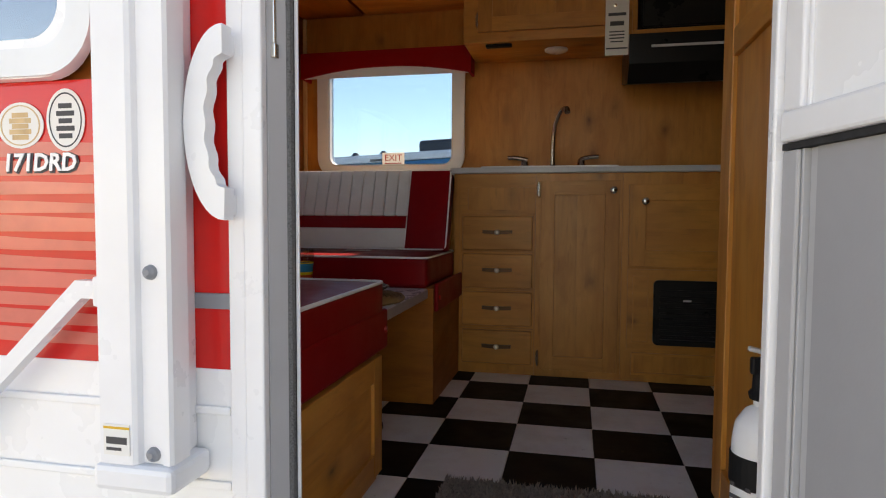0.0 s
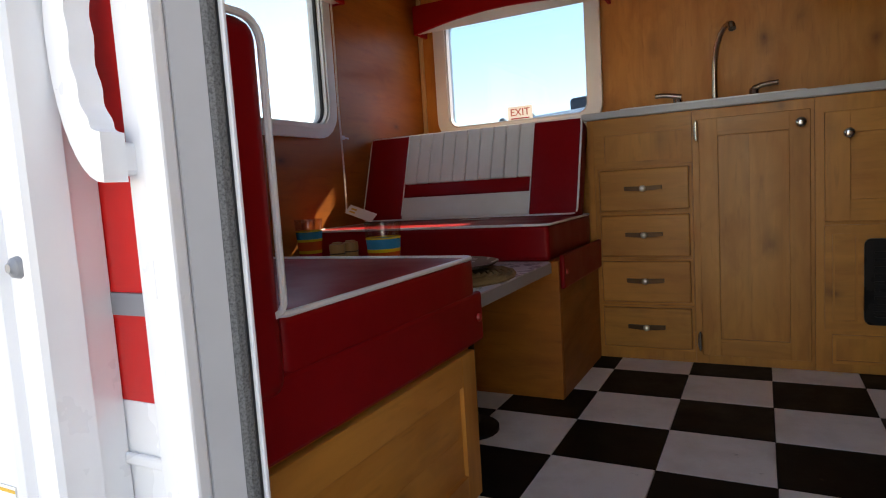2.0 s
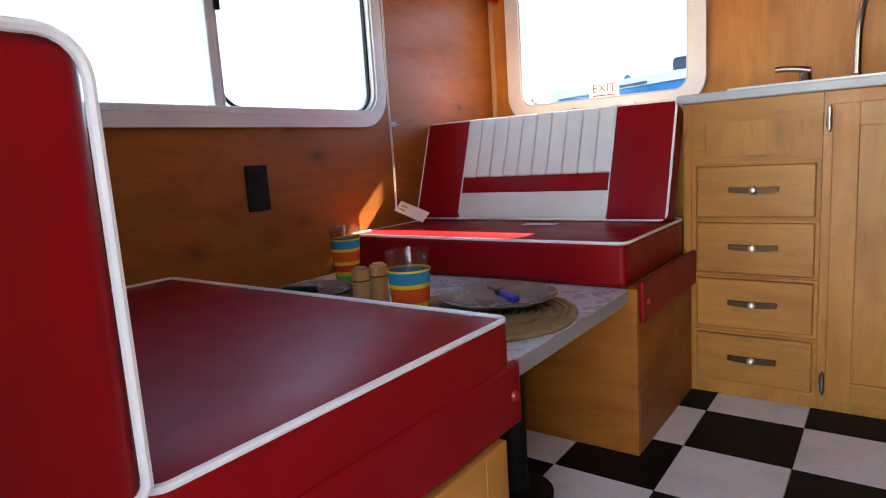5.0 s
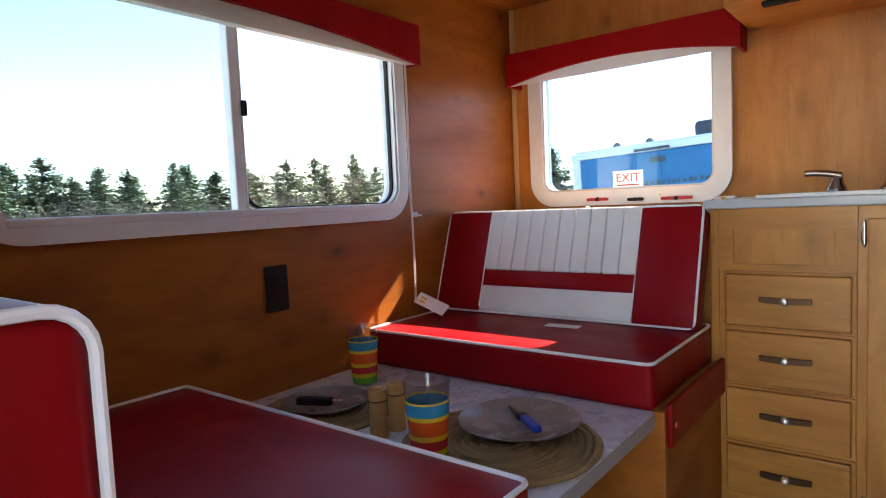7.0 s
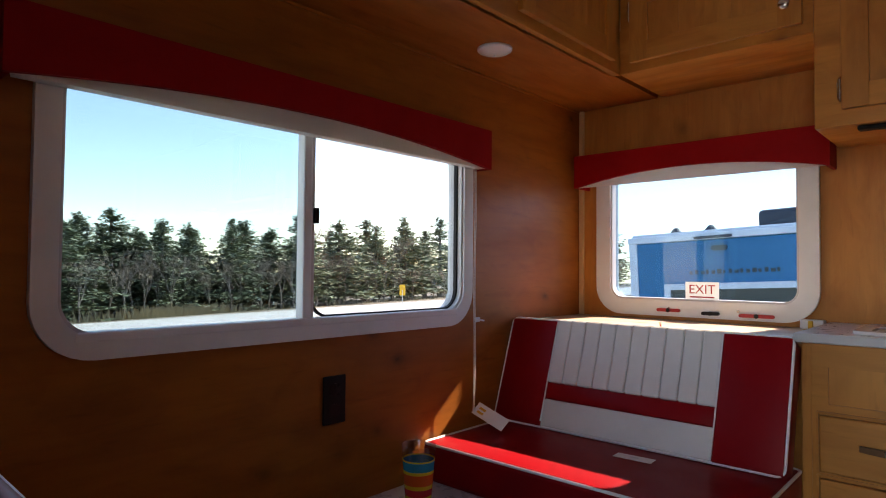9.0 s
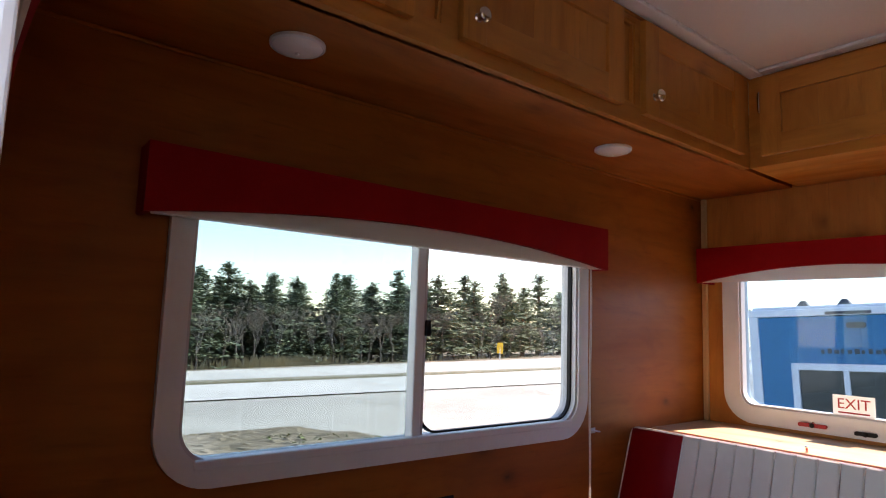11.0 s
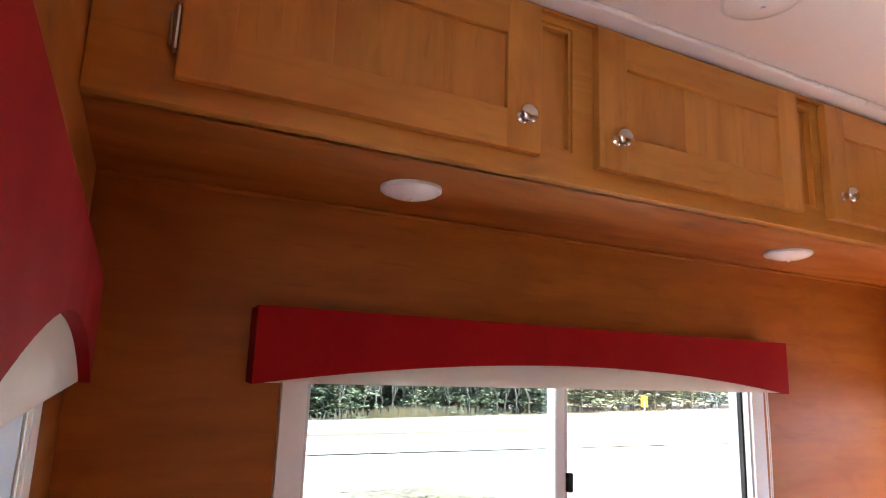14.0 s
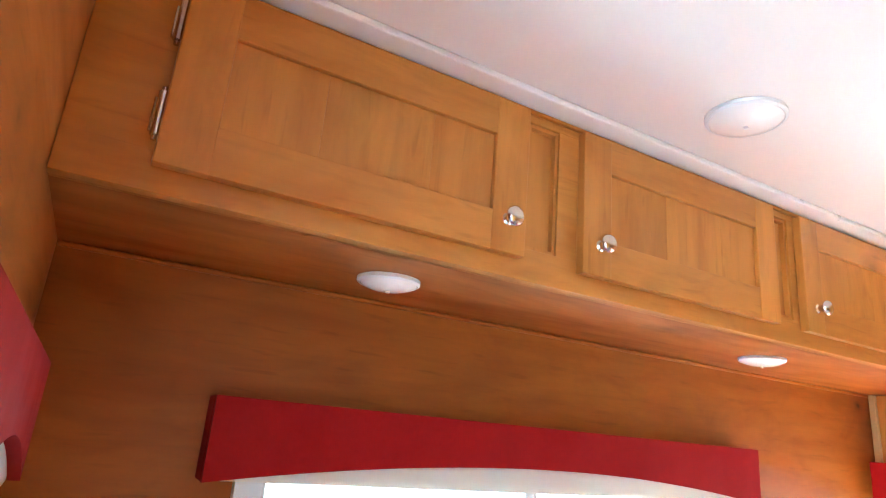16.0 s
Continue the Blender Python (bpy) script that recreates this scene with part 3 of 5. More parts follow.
valance(M_WEST, 1.308, 2.634, 0.066, "red vinyl valance with an arched lower edge over the wide window", [(2.588, 0.60)])
valance(M_NORTH, -1.205, -0.328, 0.110, "red vinyl valance with an arched lower edge over the exit window", stack=1.440, pitch=0.0055)
valance(Matrix.Translation((-0.300, SOUTH, 0)) @ Matrix.Rotation(radians(0.8), 4, "Z"), -0.815, 0.0, 0.0515, "glossy red vinyl valance on the wall beside the door", [(-0.449, 0.95)], (0.013, 0.0008), 1.512, 0.072, 1.400, 0.017)


# ---- lockers ----
def knob(m, parent):
    """A mushroom knob; m puts b outward."""
    return part("knob", moved(lathe([(0, 0.0265), (0.007, 0.0262), (0.0125, 0.0240), (0.0155, 0.0205), (0.0158, 0.0185), (0.0135, 0.0160), (0.0075, 0.0125), (0.0065, 0.008), (0.0065, 0.003), (0.0095, 0.0)], 24), m @ pose(0, 0, 0, -90)), CHROME, parent, "polished nickel knob", True)


def shaker(parent, m, a0, a1, c0, c1, thick=0.018, rail=0.062, grain=None, name="door"):
    """A framed door: two stiles, two rails and a sunk panel, all with eased edges."""
    e = 0.0015
    p0, p1, q0, q1 = a0 + rail - 0.004, a1 - rail + 0.004, c0 + rail - 0.004, c1 - rail + 0.004
    d = part(name, moved(box(p0, p1, 0.0008, thick - 0.0105, q0, q1), m), grain[1], parent)
    # the sunk panel is glued up from staves of slightly different tone
    upright = grain[1] is WOOD_UP
    lo, hi = (p0, p1) if upright else (q0, q1)
    n = max(2, round((hi - lo) / 0.115))
    cuts = [lo + (hi - lo) * (k + (0.22 * math.sin(5.1 * k + 9.0 * lo) if 0 < k < n else 0)) / n for k in range(n + 1)]
    for u, v in zip(cuts, cuts[1:]):
        bm = box(u + 0.0001, v - 0.0001, thick - 0.0104, thick - 0.0085, q0, q1, 0.0003, 1) if upright else box(p0, p1, thick - 0.0104, thick - 0.0085, u + 0.0001, v - 0.0001, 0.0003, 1)
        part("stave", moved(bm, m), grain[1], d)
    for p, q in ((a0, a0 + rail), (a1 - rail, a1)):
        part("stile", moved(box(p, q, 0.0005, thick, c0, c1, 0.002), m), WOOD_UP, d)
    for p, q in ((c1 - rail, c1), (c0, c0 + rail)):
        part("rail", moved(box(a0 + rail - e, a1 - rail + e, 0.0005, thick - 0.0006, p, q, 0.0015), m), WOOD_Y if abs(m[1][0]) > 0.5 else WOOD_X, d)
    return d


def hinge(m, parent, a, c, h=0.055):
    return part("hinge", moved(join(tube([(a, 0.010, c - h / 2), (a, 0.010, c + h / 2)], 0.0055, 10), box(a - 0.008, a + 0.003, 0.0005, 0.006, c - h / 2 + 0.006, c + h / 2 - 0.006, 0.001),
                                    tube([(a, 0.010, c - h / 2 - 0.006), (a, 0.010, c + h / 2 + 0.006)], 0.003, 8)), m), CHROME, parent, "nickel barrel hinge", True)


LX = WEST + 0.352                         # front face of the lockers over the wide window
M_LOCK = axes((LX, 0, 0), (0, 1), (1, 0))
GY = (WOOD_Y, WOOD_Y)
GU = (WOOD_UP, WOOD_UP)


lock = thing("overhead_cabinet", "honey alder overhead locker with three framed doors", "cabinet")
part("bottom", box(WEST + 0.0005, LX - 0.0196, SOUTH + 0.0005, NORTH - 0.0005, OVER, OVER + 0.014), WALL_Y, lock)
frame_bits = [box(LX - 0.0195, LX, SOUTH + 0.0005, 2.965, OVER - 0.0012, 1.750, 0.001), box(LX - 0.0195, LX, SOUTH + 0.0005, 2.965, 1.966, CEIL - 0.0005, 0.002)]
for p, q in ((SOUTH + 0.0005, 1.15), (1.600, 1.666), (1.728, 1.810), (2.240, 2.292), (2.352, 2.420), (2.880, 2.965)):
    frame_bits.append(box(LX - 0.0195, LX - 0.0004, p, q, 1.749, 1.967, 0.001))
part("face_frame", join(*frame_bits), WOOD_Y, lock)
part("backing", box(LX - 0.030, LX - 0.021, SOUTH + 0.001, 2.965, 1.70, CEIL - 0.001), WOOD_Y, lock)
for p, q in ((1.666, 1.728), (2.292, 2.352)):
    part("inset_panel", box(LX - 0.0205, LX - 0.014, p + 0.0005, q - 0.0005, 1.7505, 1.9655), WOOD_UP, lock)
    part("inset_bead", moved(prism([(q - 0.0005, 1.9655), (p + 0.0005, 1.9655), (p + 0.0005, 1.7505), (q - 0.0005, 1.7505)], -0.0138, -0.004, [(q - 0.006, 1.960), (p + 0.006, 1.960), (p + 0.006, 1.756), (q - 0.006, 1.756)]), M_LOCK), WOOD_UP, lock)
part("cornice", box(LX + 0.0005, LX + 0.010, SOUTH + 0.001, 2.963, 1.9785, CEIL - 0.013, 0.003), WOOD_Y, lock)
for a0, a1, ka, hs in ((1.139, 1.654, 1.620, 1.135), (1.768, 2.282, 1.806, None), (2.372, 2.900, 2.412, None)):
    d = shaker(lock, M_LOCK, a0, a1, 1.729, 1.976, grain=GU)
    knob(M_LOCK @ Matrix.Translation((ka, 0.018, 1.781)), d)
    if hs:
        hinge(M_LOCK, d, hs, 1.790)
        hinge(M_LOCK, d, hs, 1.915)
OY = 2.965                                # front face of the lockers over the kitchen side
M_OVER = axes((0, OY, 0), (1, 0), (0, -1))
GX = (WOOD_X, WOOD_X)
lock2 = thing("overhead_cabinet", "honey alder overhead locker with one framed door over the exit window", "cabinet")
part("body", box(LX + 0.0005, -0.3205, OY + 0.0005, NORTH - 0.0005, OVER, CEIL - 0.0005), WOOD_X, lock2)
d = shaker(lock2, M_OVER, -0.848, -0.345, 1.729, 1.976, grain=GU)
hinge(M_OVER, d, -0.852, 1.90)
knob(M_OVER @ Matrix.Translation((-0.385, 0.018, 1.787)), d)
lock3 = thing("overhead_cabinet", "honey alder kitchen wall cabinet with one framed door", "cabinet")
part("body", box(-0.320, 0.3895, OY, NORTH - 0.0005, 1.432, CEIL - 0.0005, 0.002), WOOD_X, lock3)
d = shaker(lock3, M_OVER, -0.255, 0.360, 1.474, 1.968, grain=GU)
hinge(M_OVER, d, -0.259, 1.527)
hinge(M_OVER, d, -0.259, 1.900)
tag_knob = knob(M_OVER @ Matrix.Translation((0.318, 0.018, 1.545)), d)
box4 = thing("microwave_cabinet", "honey alder surround of the microwave", "cabinet")
part("shelf", box(0.390, KIT_E - 0.0005, OY, NORTH - 0.0005, 1.420, 1.452, 0.002), WOOD_X, box4)
part("side", box(0.3900, 0.410, OY, NORTH - 0.0005, 1.4525, CEIL - 0.0005, 0.002), WOOD_UP, box4)
part("header", box(0.4105, KIT_E - 0.0005, OY, OY + 0.02, 1.86, CEIL - 0.0005, 0.002), WOOD_X, box4)
mw = thing("microwave", "black microwave oven in a wooden surround", "microwave")
part("body", box(0.425, 0.93, OY + 0.004, NORTH - 0.02, 1.4525, 1.845, 0.006), BLACK, mw)
part("door", box(0.430, 0.80, OY - 0.012, OY + 0.003, 1.458, 1.840, 0.004), BLACK, mw)
part("handle", tube([(0.785, OY - 0.030, 1.50), (0.785, OY - 0.034, 1.65), (0.785, OY - 0.030, 1.80)], 0.006, 8), BLACK_MATT, mw)
part("clock", box(0.83, 0.90, OY - 0.001, OY + 0.003, 1.56, 1.585), ALU, mw)
hood = thing("range_hood", "black range hood under the microwave shelf", "hood")
hl = [(OY - 0.055, 1.375), (NORTH - 0.0006, 1.4195), (NORTH - 0.0006, 1.30), (OY + 0.02, 1.235), (OY - 0.055, 1.30)]
part("body", moved(prism([(y, z) for y, z in [(OY - 0.055, 1.4195)] + hl[1:]], 0.375, 0.985, None, 0.003), Matrix(((0, 1, 0, 0), (1, 0, 0, 0), (0, 0, 1, 0), (0, 0, 0, 1)))), BLACK, hood)
part("front_strip", box(0.46, 0.82, OY - 0.0600, OY - 0.0552, 1.362, 1.372, 0.001), ALU, hood, "thin metal strip")
hang = thing("paper_tag", "white printed safety tag hanging from a cabinet knob", "tag")
tl = moved(prism(rounded(0.279, 0.372, 1.340, 1.572, 0.003, 2), 0.045, 0.0456, rounded(0.311, 0.325, 1.535, 1.549, 0.006, 2)), M_OVER)
part("card", tl, PAPER, hang)
for c, h, wd in ((1.505, 0.012, 0.07), (1.468, 0.018, 0.055), (1.435, 0.005, 0.06), (1.422, 0.005, 0.06), (1.409, 0.005, 0.06), (1.395, 0.005, 0.05), (1.368, 0.006, 0.085)):
    part("print_bar", moved(box(0.3255 - wd / 2, 0.3255 + wd / 2, 0.0457, 0.0460, c - h / 2, c + h / 2), M_OVER), INK, hang)


# ---- lamps that are switched off ----
def puck(x, y, z, r, label):
    t = thing("ceiling_lamp", label, "lamp", "round white lamps")
    part("rim", moved(lathe([(0, 0), (r, 0), (r, -0.006), (r * 0.93, -0.009), (r * 0.90, -0.008)], 32), Matrix.Translation((x, y, z - 0.0006))), WHITE_PLASTIC, t, "", True)
    part("lens", moved(lathe([(r * 0.92, -0.007), (r * 0.80, -0.012), (r * 0.5, -0.017), (r * 0.2, -0.019), (0, -0.0195)], 32), Matrix.Translation((x, y, z - 0.0006))), LENS, t, "frosted white lens", True)
    part("nub", moved(lathe([(0.004, 0), (0.004, -0.003), (0, -0.004)], 10), Matrix.Translation((x, y, z - 0.0198))), WHITE_PLASTIC, t)


puck(-1.055, 1.520, OVER, 0.052, "round white lamp under the overhead locker")
puck(-1.055, 2.492, OVER, 0.052, "round white lamp under the overhead locker")
puck(-0.704, 1.956, CEIL, 0.0615, "round white lamp on the ceiling")
puck(0.075, 3.130, 1.432, 0.052, "round white lamp under the kitchen wall cabinet")

slim = thing("under_cabinet_lamp", "slim black lamp under the kitchen wall cabinet", "lamp")
part("housing", box(-0.226, -0.112, 2.985, 3.020, 1.4195, 1.4315, 0.004), BLACK_MATT, slim)
part("switch", box(-0.180, -0.158, 2.996, 3.008, 1.4170, 1.4193, 0.001), BLACK, slim)

# ---- kitchen base units ----
M_KIT = axes((0, FACE, 0), (1, 0), (0, -1))


def drawer_pull(m, parent):
    """An arched bronze pull with a bright nickel boss."""
    n = 10
    lo = [(-0.062 + 0.124 * i / n, 0.004 * (2 * i / n - 1) ** 2 - 0.008) for i in range(n + 1)]
    hi = [(a, c + 0.013 + 0.003 * math.cos(a * 25)) for a, c in reversed(lo)]
    p = part("handle", moved(prism(lo + hi, 0.008, 0.018, None, 0.003), m), BRONZE, parent, "dark bronze pull", True)
    part("boss", moved(lathe([(0, 0.030), (0.006, 0.0285), (0.010, 0.0245), (0.0115, 0.0185)], 16), m @ Matrix(((1, 0, 0, 0), (0, 0, 1, 0), (0, 1, 0, 0), (0, 0, 0, 1)))), BOSS, p, "bright nickel boss")
    for s in (-0.045, 0.045):
        part("post", moved(box(s - 0.004, s + 0.004, 0.0002, 0.0078, -0.004, 0.004), m), BRONZE, p)


unit = thing("drawer_unit", "honey alder kitchen unit with four drawers", "cabinet")
part("body", join(box(-0.340, 0.0080, FACE, NORTH - 0.0005, 0.0005, 0.859), box(-0.340, -0.318, FACE - 0.0045, FACE - 0.0002, 0.0005, 0.859, 0.001), ), WOOD_UP, unit)
part("false_front", moved(prism(rounded(-0.318, 0.008, 0.690, 0.859, 0.001, 1), 0.0002, 0.0045, rounded(-0.280, -0.020, 0.706, 0.800, 0.001, 1)), M_KIT), WOOD_X, unit)
for c0, c1 in ((0.535, 0.678), (0.373, 0.518), (0.212, 0.355), (0.048, 0.190)):
    d = part("drawer", moved(box(-0.300, -0.003, 0.0005, 0.017, c0, c1, 0.004), M_KIT), WOOD_X, unit)
    part("edge_bead", moved(prism(rounded(-0.3085, 0.0055, c0 - 0.0080, c1 + 0.0080, 0.002, 1), 0.0003, 0.0060, rounded(-0.3030, 0.0000, c0 - 0.0030, c1 + 0.0030, 0.002, 1)), M_KIT), WOOD_X, d)
    drawer_pull(M_KIT @ Matrix.Translation((-0.150, 0.017, (c0 + c1) / 2 + 0.004)), d)
sinkcab = thing("sink_cabinet", "honey alder sink unit with one tall framed door", "cabinet")
part("body", box(0.0085, 0.3600, FACE, NORTH - 0.0005, 0.0005, 0.859, 0.001), WOOD_UP, sinkcab)
d = shaker(sinkcab, M_KIT, 0.030, 0.348, 0.034, 0.826, rail=0.058, grain=GU)
knob(M_KIT @ Matrix.Translation((0.322, 0.018, 0.786)), d)
hinge(M_KIT, d, 0.022, 0.790)
hinge(M_KIT, d, 0.022, 0.080)
heat = thing("stove_cabinet", "honey alder unit with a door above a black furnace", "cabinet")
part("body", box(0.3605, KIT_E - 0.0005, FACE, NORTH - 0.0005, 0.0005, 0.859, 0.001), WOOD_UP, heat)
d = shaker(heat, M_KIT, 0.385, 0.820, 0.478, 0.810, rail=0.066, grain=GX)
knob(M_KIT @ Matrix.Translation((0.446, 0.018, 0.742)), d)
part("lower_frame", moved(prism(rounded(0.385, 0.86, 0.132, 0.466, 0.001, 6), 0.0003, 0.010, rounded(0.486, 0.80, 0.158, 0.424, 0.020, 6), 0.001), M_KIT), WOOD_X, heat)
part("inset_panel", moved(prism(rounded(0.405, 0.470, 0.165, 0.440, 0.001, 1), 0.0102, 0.013, rounded(0.411, 0.464, 0.171, 0.434, 0.001, 1)), M_KIT), WOOD_UP, heat)
part("toe_panel", moved(prism(rounded(0.405, 0.86, 0.030, 0.122, 0.001, 1), 0.0003, 0.008, rounded(0.415, 0.85, 0.040, 0.112, 0.001, 1), 0.001), M_KIT), WOOD_X, heat)
furnace = thing("furnace", "black gas furnace front with a louvred grille", "heater")
part("housing", moved(prism(rounded(0.4865, 0.7995, 0.1585, 0.4235, 0.020, 6), 0.0006, 0.016, rounded(0.510, 0.776, 0.182, 0.400, 0.012, 6), 0.003), M_KIT), BLACK, furnace)
part("back_plate", moved(prism(rounded(0.509, 0.777, 0.181, 0.401, 0.012, 6), 0.0006, 0.004), M_KIT), BLACK_MATT, furnace)
for k in range(9):
    part("louvre", moved(box(0.512, 0.774, 0.0045, 0.011, 0.192 + 0.023 * k, 0.200 + 0.023 * k, 0.001), M_KIT), BLACK, furnace)
part("badge", moved(box(0.600, 0.632, 0.0112, 0.0125, 0.338, 0.346), M_KIT), ALU, furnace, "small silver badge")
part("gas_knob", moved(lathe([(0.012, 0), (0.012, 0.010), (0.008, 0.013), (0, 0.013)], 14), M_KIT @ Matrix.Translation((0.690, 0.0112, 0.29)) @ pose(0, 0, 0, -90)), BLACK_MATT, furnace)
top = thing("worktop", "grey-white laminate kitchen worktop with a metal edge", "worktop")
part("slab", box(-0.352, KIT_E - 0.001, FACE - 0.018, NORTH - 0.0008, 0.8595, TOP, 0.003), COUNTER, top)
part("edge_strip", box(-0.352, KIT_E - 0.001, FACE - 0.022, FACE - 0.0184, 0.862, 0.883, 0.0015), COUNTER_EDGE, top)
part("end_strip", box(-0.3560, -0.3524, FACE - 0.020, NORTH - 0.001, 0.862, 0.883, 0.0015), COUNTER_EDGE, top)
sink = thing("sink", "white acrylic sink set in the worktop", "sink")
part("rim", moved(prism(rounded(-0.235, 0.345, 2.915, 3.225, 0.03, 6), 0.0, 0.008, rounded(-0.20, 0.31, 2.945, 3.115, 0.03, 6), 0.002), Matrix(((1, 0, 0, 0), (0, 0, 1, 0), (0, 1, 0, TOP + 0.0006), (0, 0, 0, 1)))), SINK_WHITE, sink)
part("basin", box(-0.19, 0.30, 2.952, 3.108, TOP + 0.0007, TOP + 0.004), SINK_WHITE, sink)
tap = thing("faucet", "polished nickel gooseneck kitchen faucet", "faucet")
FX, FY, FZ = 0.065, 3.165, TOP + 0.009
neck = [(FX, FY, FZ + 0.012), (FX, FY, FZ + 0.10), (FX + 0.002, FY - 0.003, FZ + 0.155), (FX + 0.010, FY - 0.022, FZ + 0.205), (FX + 0.024, FY - 0.050, FZ + 0.240), (FX + 0.040, FY - 0.080, FZ + 0.258), (FX + 0.054, FY - 0.104, FZ + 0.262), (FX + 0.062, FY - 0.120, FZ + 0.255)]
part("spout", tube(neck, 0.010, 12, radii=[0.011, 0.010, 0.0098, 0.0098, 0.0098, 0.0098, 0.0105, 0.0125]), FAUCET, tap, "", True)
part("nozzle", tube([(FX + 0.062, FY - 0.120, FZ + 0.256), (FX + 0.066, FY - 0.130, FZ + 0.238)], 0.0125, 12), FAUCET, tap, "", True)
part("base", moved(lathe([(0, 0), (0.024, 0), (0.024, 0.006), (0.015, 0.014), (0.012, 0.022), (0, 0.022)], 20), Matrix.Translation((FX, FY, FZ))), FAUCET, tap, "", True)
for sx in (-1, 1):
    hx = FX + 0.128 * sx
    h = part("lever", moved(lathe([(0, 0), (0.027, 0), (0.026, 0.010), (0.018, 0.022), (0.016, 0.042), (0.010, 0.050), (0, 0.052)], 18), Matrix.Translation((hx, FY, FZ))), FAUCET, tap, "", True)
    e = -1 if sx < 0 else 1
    part("paddle", tube([(hx - 0.012 * e if sx < 0 else hx, FY - 0.004, FZ + 0.044), (hx + e * 0.02, FY - 0.010, FZ + 0.052), (hx + e * 0.055, FY - 0.016, FZ + 0.056), (hx + e * 0.078, FY - 0.020, FZ + 0.055)], 0.009, 10, radii=[0.012, 0.010, 0.009, 0.0095]), FAUCET, h, "", True)

# ---- closet beside the door, fire extinguisher ----
CX = 0.515
closet = thing("closet", "honey alder closet with a framed side panel beside the door", "cabinet")
part("body", box(CX, 1.02, SOUTH + 0.0008, 1.80, 0.0005, CEIL - 0.0005, 0.002), WOOD_UP, closet)
M_CLO = axes((CX, 0, 0), (0, 1), (-1, 0))
for y0, y1 in ((SOUTH + 0.030, SOUTH + 0.115), (1.713, 1.798)):
    part("stile", moved(box(y0, y1, 0.0005, 0.018, 0.03, 1.96, 0.003), M_CLO), WOOD_UP, closet)
for z0, z1 in ((0.03, 0.12), (1.024, 1.084), (1.875, 1.96)):
    part("rail", moved(box(SOUTH + 0.1155, 1.7125, 0.0005, 0.0172, z0, z1, 0.003), M_CLO), WOOD_Y, closet)
for z0, z1 in ((0.1205, 1.0235), (1.0845, 1.8745)):
    part("panel", moved(box(SOUTH + 0.1155, 1.7125, 0.0005, 0.007, z0, z1), M_CLO), WOOD_UP, closet)
ext = thing("fire_extinguisher", "white fire extinguisher in a black strap on the closet side", "extinguisher")
EX, EY, EZ = CX - 0.066, 1.245, 0.112
part("cylinder", moved(lathe([(0, 0), (0.036, 0), (0.042, 0.008), (0.042, 0.235), (0.038, 0.262), (0.026, 0.282), (0.014, 0.290), (0.014, 0.305), (0, 0.305)], 28), Matrix.Translation((EX, EY, EZ))), DOOR_WHITE, ext, "white painted steel cylinder", True)
part("valve", moved(lathe([(0, 0.300), (0.020, 0.300), (0.022, 0.308), (0.017, 0.314), (0.016, 0.338), (0.012, 0.342), (0, 0.342)], 14), Matrix.Translation((EX, EY, EZ))), BLACK_MATT, ext, "black valve")
part("lever", moved(box(-0.020, 0.022, -0.007, 0.007, 0.336, 0.362, 0.004), Matrix.Translation((EX, EY, EZ))), BLACK_MATT, ext)
part("trigger", moved(box(-0.024, 0.020, -0.006, 0.006, -0.003, 0.004, 0.002), Matrix.Translation((EX, EY, EZ + 0.369)) @ pose(0, 0, 0, 0, 12, 0)), ALU, ext)
part("strap", moved(lathe([(0.0425, 0), (0.0445, 0.001), (0.0445, 0.045), (0.0425, 0.046)], 28), Matrix.Translation((EX, EY, EZ + 0.173))), BLACK_MATT, ext, "black plastic strap")
part("bracket", box(EX + 0.0448, CX - 0.0185, EY - 0.03, EY + 0.03, EZ + 0.055, EZ + 0.235, 0.003), BLACK_MATT, ext)
for k in range(5):
    part("print_bar", moved(box(-0.018, 0.018, 0.0426, 0.0432, 0.10 + 0.018 * k, 0.106 + 0.018 * k), Matrix.Translation((EX, EY, EZ)) @ pose(0, 0, 0, 0, 0, 125)), INK, ext)


# ---- dinette ----
SX = -0.338                               # aisle end of the seat cushions


def puffed(x0, x1, y0, y1, z0, z1, r, crown):
    """A foam cushion: rounded edges, a slightly domed top."""
    bm = box(x0, x1, y0, y1, z0, z1)
    bmesh.ops.subdivide_edges(bm, edges=bm.edges[:], cuts=7, use_grid_fill=True)
    cx, cy, hx, hy = (x0 + x1) / 2, (y0 + y1) / 2, (x1 - x0) / 2, (y1 - y0) / 2
    for v in bm.verts:
        if v.co.z > z1 - 1e-4:
            v.co.z += crown * (1 - ((v.co.x - cx) / hx) ** 4) * (1 - ((v.co.y - cy) / hy) ** 4)
    e = [k for k in bm.edges if k.calc_face_angle(0) > 1.0]
    bmesh.ops.bevel(bm, geom=e, offset=r, segments=3, affect="EDGES", profile=0.5)
    return bm


def ring(a0, a1, b0, b1, c, r, k=4):
    return [(a, b, c) for a, b in rounded(a0, a1, b0, b1, r, k)]


